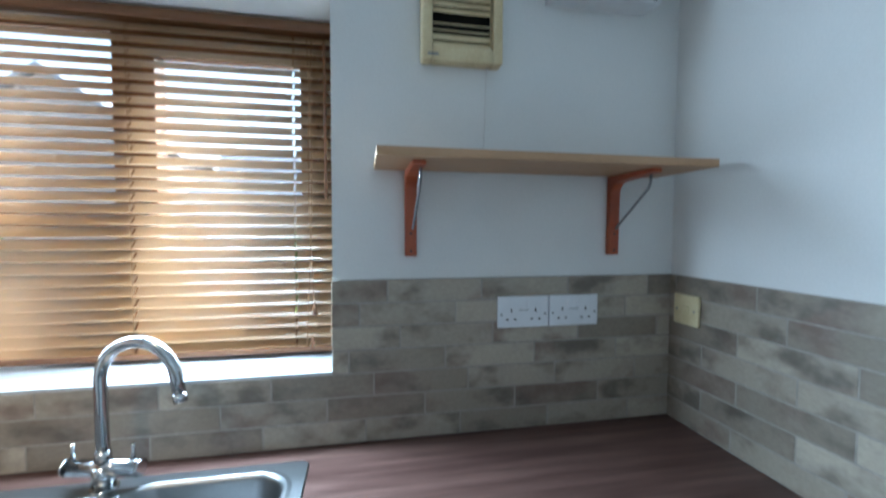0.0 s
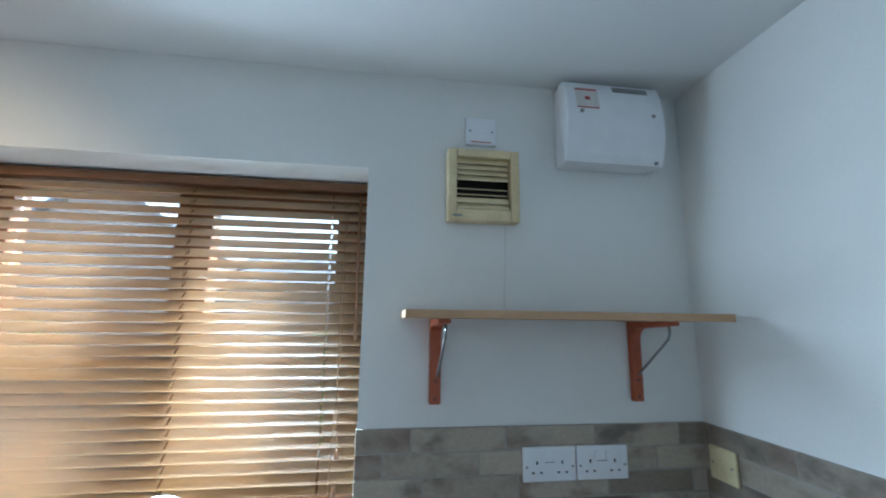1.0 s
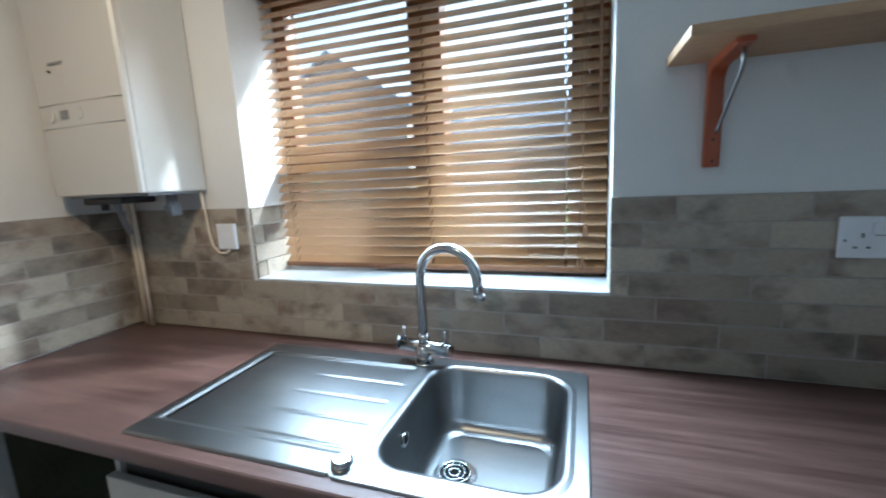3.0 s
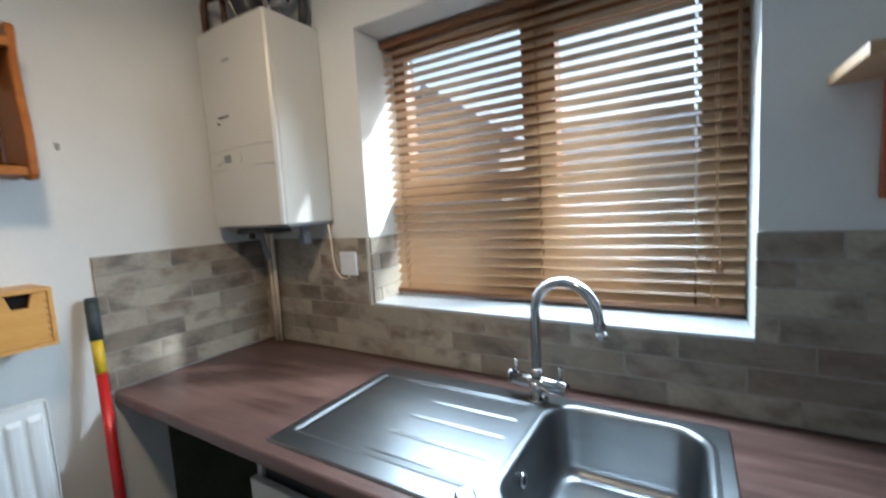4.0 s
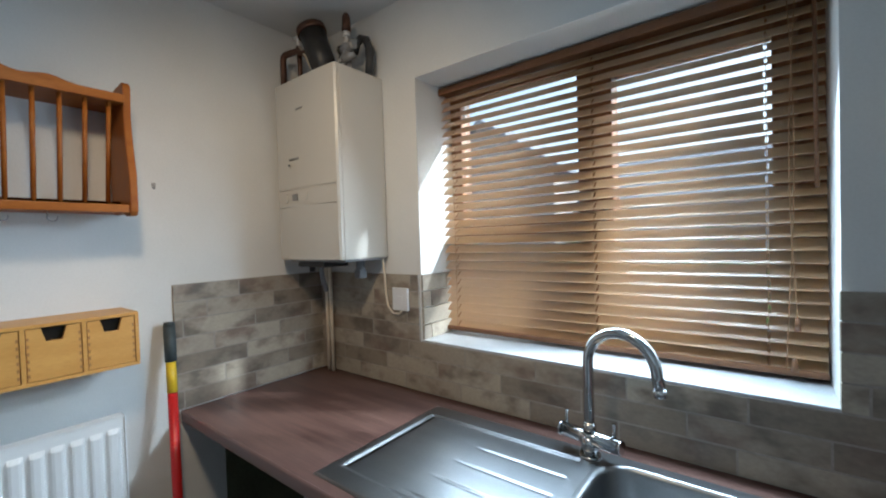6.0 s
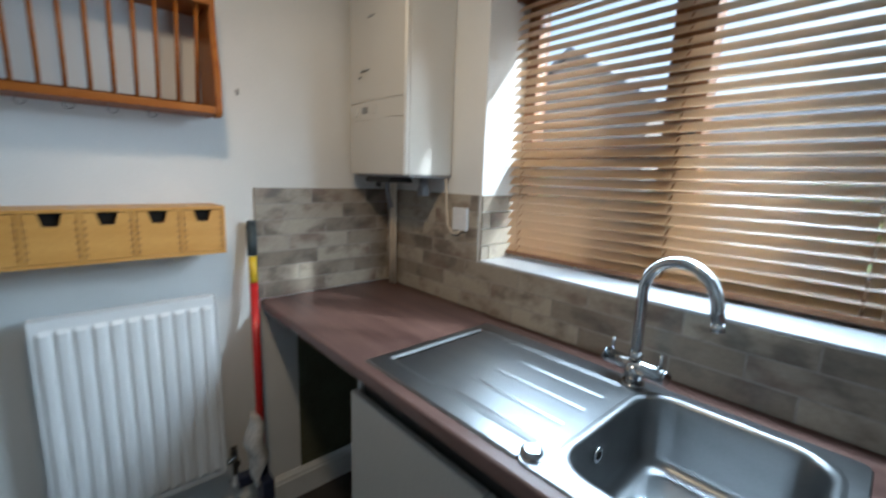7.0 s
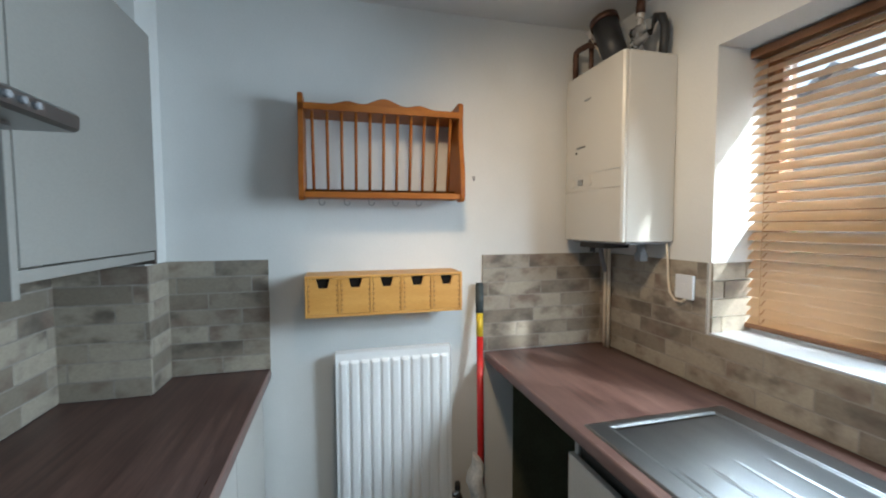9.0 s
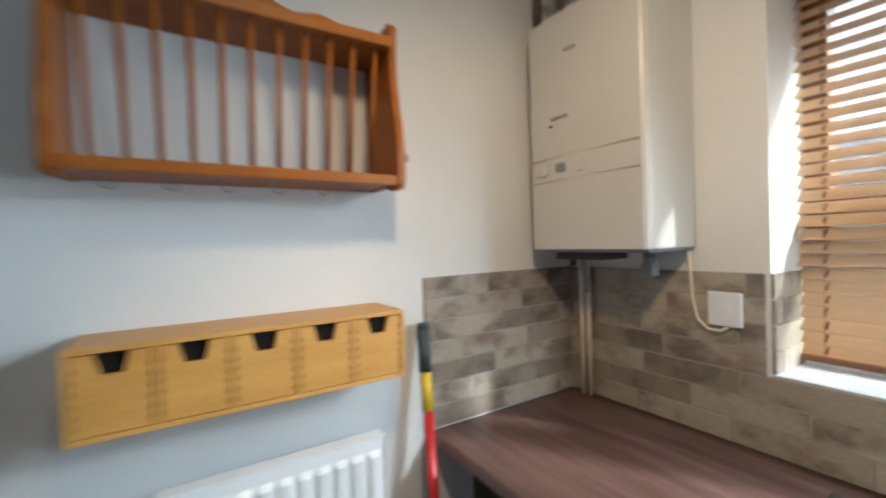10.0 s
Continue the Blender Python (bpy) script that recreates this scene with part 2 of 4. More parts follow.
def rod(bm, a, b, r, r2=None, n=14):
    a, b = Vector(a), Vector(b)
    turn = (b - a).to_track_quat("Z", "Y").to_matrix().to_4x4()
    m = Matrix.Translation((a + b) / 2) @ turn
    g = bmesh.ops.create_cone(bm, cap_ends=True, segments=n, radius1=r, radius2=r if r2 is None else r2, depth=(b - a).length, matrix=m)
    for f in {f for v in g["verts"] for f in v.link_faces}:
        f.smooth = len(f.verts) == 4
    return bm


def rods(*specs, n=14):
    bm = bmesh.new()
    for s in specs:
        rod(bm, *s, n=n)
    return bm


def tube(bm, pts, r, n=12):
    """A round tube swept along a list of points."""
    pts = [Vector(p) for p in pts]
    rings = []
    side = None
    for i, p in enumerate(pts):
        d = (pts[min(i + 1, len(pts) - 1)] - pts[max(i - 1, 0)]).normalized()
        if side is None:
            side = d.orthogonal().normalized()
        side = (side - d * side.dot(d)).normalized()
        up = d.cross(side)
        rr = r[i] if isinstance(r, (list, tuple)) else r
        rings.append([bm.verts.new(p + (side * math.cos(a) + up * math.sin(a)) * rr) for a in (2 * math.pi * k / n for k in range(n))])
    for a, b in zip(rings, rings[1:]):
        for k in range(n):
            bm.faces.new((a[k], a[(k + 1) % n], b[(k + 1) % n], b[k])).smooth = True
    bm.faces.new(rings[0][::-1])
    bm.faces.new(rings[-1])
    return bm


def arc(c, r, a0, a1, u, v, n=10):
    c, u, v = Vector(c), Vector(u), Vector(v)
    return [c + (u * math.cos(a) + v * math.sin(a)) * r for a in (radians(a0 + (a1 - a0) * k / n) for k in range(n + 1))]


def prism(bm, outline, axis, lo, hi, bevel=0.0):
    """A flat outline of (a, b) pairs drawn out along an axis: x takes (y, z), y takes (x, z), z takes (x, y)."""
    def at(p, h):
        return {"x": (h, p[0], p[1]), "y": (p[0], h, p[1]), "z": (p[0], p[1], h)}[axis]
    v0, v1 = [bm.verts.new(at(p, lo)) for p in outline], [bm.verts.new(at(p, hi)) for p in outline]
    n = len(outline)
    faces = [bm.faces.new(v0), bm.faces.new(v1[::-1])] + [bm.faces.new((v0[k], v1[k], v1[(k + 1) % n], v0[(k + 1) % n])) for k in range(n)]
    bmesh.ops.recalc_face_normals(bm, faces=faces)
    if bevel:
        rim = [e for f in faces[:2] for e in f.edges]
        bmesh.ops.bevel(bm, geom=rim, offset=bevel, segments=2, affect="EDGES")
    return bm


def ball(bm, c, r, n=16):
    g = bmesh.ops.create_uvsphere(bm, u_segments=n, v_segments=n // 2, radius=r, matrix=Matrix.Translation(c))
    for f in {f for v in g["verts"] for f in v.link_faces}:
        f.smooth = True
    return bm


ORIGIN = {}


def thing(name, at, label, category, group="", kind=""):
    ob = new(name)
    ob.location = at
    ORIGIN[ob.name] = Vector(at)
    return tagged(ob, label, category, group, kind)


def part(name, bm, mat, parent, label=""):
    """One mesh, made in world metres, under a thing or a part."""
    base = ORIGIN[parent.name] if parent else Vector()
    bmesh.ops.translate(bm, verts=bm.verts, vec=-base)
    me = bpy.data.meshes.new(name)
    bm.to_mesh(me)
    bm.free()
    me.materials.append(mat)
    ob = new(name, me)
    ORIGIN[ob.name] = base
    if parent:
        ob.parent = parent
    return tagged(ob, label)


def solid(name, bm, mat, label, category, kind="structure"):
    return tagged(part(name, bm, mat, None), label, category, "", kind)


# ---- room ----
XW, XE, YN, YS, ZC = -1.838, 0.805, 1.140, -0.900, 2.325      # plaster faces and ceiling
WX0, WX1, WZ0, WZ1, WY = -1.251, -0.166, 1.100, 2.030, 1.460   # window opening and the outer face
TOP, TILE_Z, TILE_H, TILE_L = 0.910, 0.912, 0.0601, 0.250

UNSEEN_HALL_X, UNSEEN_HALL_Y = 3.2, 0.05                                    # unseen hall off the kitchen, added to soak up bounced light
floor = solid("floor", boxes((XW - 0.2, XE + 0.2, YS - 0.2, WY, -0.15, 0.0), (XE + 0.2, UNSEEN_HALL_X + 0.2, YS - 0.2, UNSEEN_HALL_Y + 0.2, -0.15, 0.0)), M_FLOOR, "dark grey vinyl floor, slightly scuffed", "floor")
wall_north = solid("wall_north", boxes((XW, WX0, YN, WY, 0, ZC), (WX1, XE, YN, WY, 0, ZC), (WX0, WX1, YN, WY, 0, WZ0 - 0.008), (WX0, WX1, YN, WY, WZ1, ZC)),
                   M_WALL, "white painted window wall with deep plaster reveal", "wall")
wall_west = solid("wall_west", boxes((XW - 0.2, XW, YS, WY, 0, ZC)), M_WALL, "white painted plaster wall behind the radiator", "wall")
wall_east = solid("wall_east", boxes((XE, XE + 0.2, UNSEEN_HALL_Y, WY, 0, ZC)), M_WALL, "white painted plaster wall", "wall")
wall_south = solid("wall_south", boxes((XW - 0.2, UNSEEN_HALL_X + 0.2, YS - 0.2, YS, 0, ZC)), M_WALL, "white painted plaster wall behind the wall cabinet", "wall")
solid("wall_unseen_hall", boxes((XE + 0.2, UNSEEN_HALL_X, UNSEEN_HALL_Y, UNSEEN_HALL_Y + 0.2, 0, ZC), (UNSEEN_HALL_X, UNSEEN_HALL_X + 0.2, YS, UNSEEN_HALL_Y + 0.2, 0, ZC)), M_UNSEEN_HALL, "plain beige wall of an unseen hall, added to soak up bounced light", "wall")
ceiling = solid("ceiling", boxes((XW - 0.2, XE + 0.2, YS - 0.2, WY, ZC, ZC + 0.15), (XE + 0.2, UNSEEN_HALL_X + 0.2, YS - 0.2, UNSEEN_HALL_Y + 0.2, ZC, ZC + 0.15)), M_CEIL, "plain white painted ceiling", "ceiling")
BX, BY = -1.671, -0.647
boxing = solid("pipe_boxing", boxes((XW, BX, YS, BY, 0, ZC)), M_WALL, "white boxed-in corner for pipes, tiled above the worktop", "boxing")


def skirting(name, along, lo, hi, face):
    bm = bmesh.new()
    prof = [(0, 0), (0.018, 0), (0.018, 0.095), (0.014, 0.105), (0.014, 0.112), (0.007, 0.124), (0.004, 0.13), (0, 0.13)]
    if along == "y":
        prism(bm, [(face + a, b) for a, b in prof], "y", lo, hi)
    else:
        prism(bm, [(face - a, b) for a, b in prof], "x", lo, hi)
    return solid(name, bm, M_TRIMW, "white moulded skirting board", "skirting board")


# thin dark olive skin over the two walls below the sink worktop
solid("wall_patch", boxes((XW, XW + 0.0025, 0.700, YN - 0.001, 0.131, 0.868), (XW + 0.0025, -1.22, YN - 0.0025, YN, 0.131, 0.868)), M_OLIVE, "dark olive green patch on the walls under the worktop", "wall")
skirting("baseboard", "y", -0.345, YN, XW)
skirting("baseboard_2", "x", XW + 0.019, -1.205, YN)
solid("window_sill", boxes((WX0, WX1, YN - 0.006, 1.344, WZ0 - 0.008, WZ0), bevel=0.002), M_SILL, "white painted window board", "sill")

# window
window = thing("window_1", ((WX0 + WX1) / 2, 1.40, WZ0), "brown oak-effect casement window with two lights", "window", kind="structure")
FY0, FY1 = 1.345, 1.410
part("window_frame", boxes((WX0, WX0 + 0.050, FY0, FY1, WZ0, WZ1), (WX1 - 0.050, WX1, FY0, FY1, WZ0, WZ1), (WX0 + 0.05, WX1 - 0.05, FY0, FY1, WZ0, WZ0 + 0.05),
                           (WX0 + 0.05, WX1 - 0.05, FY0, FY1, WZ1 - 0.045, WZ1), (-0.750, -0.690, FY0, FY1, WZ0 + 0.05, WZ1 - 0.045), bevel=0.003), M_OAKF, window)
sash = part("casement", boxes((-0.689, -0.640, FY0 - 0.012, FY1 - 0.01, WZ0 + 0.051, WZ1 - 0.046), (-0.265, -0.217, FY0 - 0.012, FY1 - 0.01, WZ0 + 0.051, WZ1 - 0.046),
                              (-0.640, -0.265, FY0 - 0.012, FY1 - 0.01, WZ0 + 0.051, WZ0 + 0.10), (-0.640, -0.265, FY0 - 0.012, FY1 - 0.01, WZ1 - 0.095, WZ1 - 0.046), bevel=0.003), M_OAKF, window)
part("handle", boxes((-0.675, -0.655, FY0 - 0.024, FY0 - 0.013, 1.53, 1.56), (-0.672, -0.658, FY0 - 0.028, FY0 - 0.0235, 1.45, 1.56), bevel=0.003), M_BLACKP, sash, "dark window handle")
part("transom", boxes((WX0 + 0.0505, -0.7505, FY0 - 0.006, FY1 - 0.002, 1.443, 1.503), bevel=0.003), M_OAKF, window)
pane0 = part("pane", boxes((WX0 + 0.051, -0.751, 1.376, 1.380, WZ0 + 0.051, 1.4425)), M_GLASS, window)
pane1 = part("pane", boxes((WX0 + 0.051, -0.751, 1.376, 1.380, 1.5035, WZ1 - 0.046)), M_GLASS, window)
pane2 = part("pane", boxes((-0.640, -0.265, 1.376, 1.380, WZ0 + 0.10, WZ1 - 0.095)), M_GLASS, window)
pane0.visible_shadow = pane1.visible_shadow = pane2.visible_shadow = False

# ---- outside ----
def outside():
    solid("ground", boxes((-90, 90, -90, 90, -0.6, -0.3)), material("pale_paving", (0.42, 0.40, 0.36), (0.34, 0.32, 0.28), 3, 0.95, bump=0.5, fine=30), "pale paved yard behind the house", "ground")
    fence = thing("fence", (0, 7.0, -0.3), "weathered brown close-board garden fence", "fence")
    mw = material("fence_timber", (0.17, 0.10, 0.06), (0.24, 0.15, 0.09), 3, 0.9, stretch=(6, 6, 1), rand=0.3)
    for k in range(96):
        x = -12 + k * 0.2
        part("board", boxes((x, x + 0.19, 7.0, 7.02, -0.3, 1.15 + 0.02 * math.sin(k * 1.7))), mw, fence)
    brick = material("far_brick", (0.30, 0.25, 0.23), (0.36, 0.31, 0.28), 2, 0.9, fine=8, bump=0.3)
    slate = material("far_slate", (0.20, 0.20, 0.22), (0.26, 0.26, 0.28), 3, 0.8, fine=9)
    house = thing("neighbour_house", (-7.8, 14.5, -0.3), "grey rendered gable house beyond the garden", "house")
    part("wall", prism(bmesh.new(), [(-10.3, -0.3), (-5.3, -0.3), (-5.3, 3.6), (-7.8, 5.3), (-10.3, 3.6)], "y", 12.0, 18.0), brick, house)
    bm = bmesh.new()
    for a, b in (((-10.6, 3.42), (-7.8, 5.34)), ((-5.0, 3.42), (-7.8, 5.34))):
        prism(bm, [a, b, (b[0], b[1] + 0.12), (a[0], a[1] + 0.12)], "y", 11.8, 18.2)
    part("roof", bm, slate, house)
    far = thing("terrace_house", (0, 17, -0.3), "brown tiled terrace roof in the distance", "house")
    part("wall", boxes((-5.2, 9.0, 14.0, 20.0, -0.3, 2.6)), brick, far)
    part("roof", prism(bmesh.new(), [(13.7, 2.5), (17.0, 4.2), (20.3, 2.5)], "x", -5.3, 9.2), slate, far)
    # shrubs along the fence
    leaf = material("shrub_leaf", (0.10, 0.15, 0.035), (0.20, 0.21, 0.05), 9, 0.7, fine=40)
    rnd = random.Random(5)
    for sx, h in ((-9.5, 1.5), (-7.0, 1.3), (-4.8, 1.6), (-2.6, 1.35), (-0.8, 1.55)):
        bush = thing("shrub", (sx, 6.2, -0.3), "yellow-green garden shrub by the fence", "shrub", "shrubs along the fence")
        part("stem", rods(((sx, 6.2, -0.3), (sx + 0.05, 6.2, 0.4), 0.04, 0.02)), M_OAKF, bush)
        bm = bmesh.new()
        for k in range(700):
            a, e, q = rnd.uniform(0, 6.28), rnd.uniform(-0.6, 1.5), rnd.random() ** 0.4
            c = Vector((sx + math.cos(a) * math.cos(e) * 0.85 * q, 6.2 + math.sin(a) * math.cos(e) * 0.55 * q, 0.35 + math.sin(e) * (h - 0.35) * q))
            u, w = Vector((rnd.gauss(0, 1), rnd.gauss(0, 1), rnd.gauss(0, 1))).normalized() * 0.07, Vector((rnd.gauss(0, 1), rnd.gauss(0, 1), rnd.gauss(0, 1))).normalized() * 0.045
            bm.faces.new([bm.verts.new(c + p) for p in (u, w, -u, -w)])
        part("crown", bm, leaf, bush)


outside()

# ---- ceiling spotlight ----
LX, LY = -0.795, 0.130
lamp = thing("ceiling_spotlight", (LX, LY, ZC), "white ceiling spotlight turned towards the boiler corner", "ceiling light")
part("base", rods(((LX, LY, ZC - 0.0005), (LX, LY, ZC - 0.022), 0.045, 0.040), ((LX, LY, ZC - 0.022), (LX, LY, ZC - 0.06), 0.008), n=20), M_WHITEP, lamp)
aim = (Vector((-1.55, 0.98, 1.15)) - Vector((-0.816, 0.151, 2.200))).normalized()
back = Vector((-0.816, 0.151, 2.200)) - aim * 0.012
part("head", rods((back - aim * 0.060, back - aim * 0.035, 0.018, 0.034), (back - aim * 0.035, back - aim * 0.002, 0.034), n=20), M_WHITEP, lamp)


# ---- venetian blind ----
def venetian_blind():
    bx0, bx1, by, z0, z1 = WX0 + 0.004, WX1 - 0.004, 1.295, 1.112, 2.020
    blind = thing("venetian_blind", ((bx0 + bx1) / 2, by, z0), "golden oak wooden venetian blind, lowered with slats tilted open", "blind")
    part("headrail", boxes((bx0, bx1, by - 0.018, by + 0.03, z1 - 0.020, z1), bevel=0.002), M_VALANCE, blind)
    part("valance", boxes((bx0, bx1, by - 0.030, by - 0.020, z1 - 0.024, z1 + 0.003), bevel=0.003), M_VALANCE, blind, "brown timber valance")
    n, pitch, width, th = 28, 0.0313, 0.0395, radians(SLAT_TILT)
    zs = [z1 - 0.037 - k * pitch for k in range(n)]
    bm = bmesh.new()
    cols = []
    for k in range(7):                              # slightly crowned thin section
        q = (k / 6 - 0.5) * width
        c = 0.0011 * (1 - (2 * k / 6 - 1) ** 2)
        cols.append((q * math.cos(th) - c * math.sin(th), q * math.sin(th) + c * math.cos(th)))
    t = (0.0022 * math.sin(th), -0.0022 * math.cos(th))
    ladders = (bx0 + 0.050, -0.684, -0.277)
    stops = [bx0 + 0.001] + [x + d for x in ladders for d in (-0.0030, 0.0030)] + [bx1 - 0.001]
    outline = [(by + a, b) for a, b in cols] + [(by + a + t[0], b + t[1]) for a, b in reversed(cols)]
    for k, (xa, xb) in enumerate(zip(stops, stops[1:])):
        if k % 2:                                   # routed slot for the ladder cord
            for j in ((0, 1, 12, 13), (5, 6, 7, 8)):
                prism(bm, [outline[i] for i in j], "x", xa, xb)
        else:
            prism(bm, outline, "x", xa, xb)
    me = bpy.data.meshes.new("slat")
    bmesh.ops.translate(bm, verts=bm.verts, vec=-ORIGIN[blind.name])
    bm.to_mesh(me)
    bm.free()
    me.materials.append(M_SLAT)
    rnd = random.Random(3)
    for z in zs:
        s = new("slat", me)
        s.parent = blind
        s.location = (rnd.uniform(-0.0012, 0.0012), 0, z + rnd.uniform(-0.0006, 0.0006))
        s.rotation_euler = (0, rnd.uniform(-0.0014, 0.0014), 0)
    part("bottom_rail", boxes((bx0, bx1, by - 0.018, by + 0.018, z0, z0 + 0.016), bevel=0.004), M_VALANCE, blind, "brown bottom rail")
    for x in ladders:
        bm = bmesh.new()
        for dy in (-0.0150, 0.0150):
            rod(bm, (x, by + dy, z0 + 0.01), (x, by + dy, z1 - 0.03), 0.0006, n=5)
        part("ladder_cord", bm, M_CORD, blind)
    part("tilt_wand", rods(((bx1 - 0.022, by - 0.034, z1 - 0.05), (bx1 - 0.020, by - 0.036, 1.545), 0.0042), n=8), M_VALANCE, blind, "brown tilt wand")
    bm = bmesh.new()
    pts = [(bx1 - 0.055 - 0.012 * math.sin(k / 14 * math.pi), by - 0.031, z1 - 0.05 - k / 14 * 0.72) for k in range(15)]
    tube(bm, pts, 0.0011, 5)
    pts = [(bx1 - 0.068 + 0.010 * math.sin(k / 14 * 4), by - 0.031, z1 - 0.05 - k / 14 * 0.84) for k in range(15)]
    tube(bm, pts, 0.0011, 5)
    part("pull_cord", bm, M_CORD, blind)
    for x, z in ((bx1 - 0.055, 1.235), (bx1 - 0.061, 1.14)):
        part("tassel", rods(((x, by - 0.031, z + 0.018), (x, by - 0.031, z - 0.014), 0.004, 0.0075), n=10), M_VALANCE, blind, "turned wooden cord end")


venetian_blind()


# ---- worktops, base units ----
def worktop(name, x0, x1, y0, y1, front, hole=None, label=""):
    top = thing(name, ((x0 + x1) / 2, (y0 + y1) / 2, 0.872), label, "worktop")
    bm = bmesh.new()
    hx0, hx1, hy0, hy1 = hole
    rims = [[[bm.verts.new((x, y, z)) for x, y in c] for c in (((x0, y0), (x1, y0), (x1, y1), (x0, y1)), ((hx0, hy0), (hx1, hy0), (hx1, hy1), (hx0, hy1)))] for z in (0.873, TOP)]
    for k in range(4):
        n = (k + 1) % 4
        for (o, h) in rims:
            bm.faces.new((o[k], o[n], h[n], h[k]))
        for r in (0, 1):
            bm.faces.new((rims[0][r][k], rims[0][r][n], rims[1][r][n], rims[1][r][k]))
    bmesh.ops.recalc_face_normals(bm, faces=bm.faces)
    part("slab", bm, M_WORKTOP, top)
    s = -1 if front == y0 else 1
    prof = [(front, 0.872), (front + s * 0.005, 0.875)] + [(front + s * a, b) for a, b in ((0.006, 0.88), (0.006, 0.903), (0.0045, 0.908), (0.001, TOP + 0.0006))] + [(front, TOP)]
    part("edging", prism(bmesh.new(), prof, "x", x0, x1), M_EDGE, top, "matching laminate edging strip")
    return top


worktop("worktop", -1.828, 0.803, 0.566, 1.138, 0.566, (-1.085, -0.235, 0.625, 1.035), "dark walnut laminate worktop holding the sink")
worktop("worktop", -1.836, 0.45, -0.898, -0.312, -0.312, (-0.90, -0.42, -0.83, -0.41), "dark walnut laminate worktop holding the hob")


def base_unit(x0, x1, face, s, doors, label, head=0.803):
    """A base unit whose doors lie at y = face, opening towards s (-1 south, 1 north), and end at height head below a finger rail."""
    u = thing("base_unit", ((x0 + x1) / 2, face, 0), label, "cabinet", "base units")
    back = face - s * 0.53
    y0, y1 = sorted((face - s * 0.022, back))
    part("body", boxes((x0, x0 + 0.018, y0, y1, 0.15, 0.871), (x1 - 0.018, x1, y0, y1, 0.15, 0.871), (x0 + 0.018, x1 - 0.018, y0, y1, 0.15, 0.168),
                       (x0 + 0.018, x1 - 0.018, *sorted((back, back + s * 0.012)), 0.168, 0.871)), M_UNIT, u)
    part("plinth", boxes((x0, x1, *sorted((face - s * 0.07, face - s * 0.055)), 0.0, 0.149)), M_UNIT, u)
    part("finger_rail", boxes((x0 + 0.019, x1 - 0.019, *sorted((face - s * 0.050, face - s * 0.030)), head - 0.025, 0.870), bevel=0.002), M_PLINTH, u, "dark recessed finger rail")
    w = (x1 - x0) / doors
    for k in range(doors):
        part("door", boxes((x0 + w * k + 0.0015, x0 + w * (k + 1) - 0.0015, *sorted((face, face - s * 0.019)), 0.153, head), bevel=0.002), M_UNIT, u)
    return u


base_unit(-1.195, -0.195, 0.585, -1, 2, "cream gloss sink base unit under the worktop")
base_unit(-0.190, 0.400, 0.585, -1, 1, "cream gloss base unit under the worktop")
base_unit(-1.815, -0.962, -0.335, 1, 2, "cream gloss base unit beside the oven", 0.842)


def oven():
    o = thing("oven", (-0.66, -0.335, 0.15), "built-in stainless steel oven under the hob", "oven")
    part("body", boxes((-0.955, -0.365, -0.86, -0.356, 0.152, 0.868)), M_PLINTH, o)
    part("control_panel", boxes((-0.955, -0.365, -0.355, -0.333, 0.745, 0.862), bevel=0.003), M_STEEL, o)
    d = part("door", boxes((-0.955, -0.365, -0.355, -0.330, 0.170, 0.738), bevel=0.004), M_STEEL, o)
    part("door_glass", boxes((-0.90, -0.42, -0.3295, -0.326, 0.24, 0.62), bevel=0.001), M_OVENGLASS, d, "black door glass")
    part("handle", rods(((-0.92, -0.295, 0.69), (-0.40, -0.295, 0.69), 0.009), ((-0.90, -0.33, 0.69), (-0.90, -0.295, 0.69), 0.006), ((-0.42, -0.33, 0.69), (-0.42, -0.295, 0.69), 0.006)), M_CHROME, d)
    part("plinth", boxes((-0.955, -0.365, -0.40, -0.385, 0, 0.149)), M_UNIT, o)


oven()


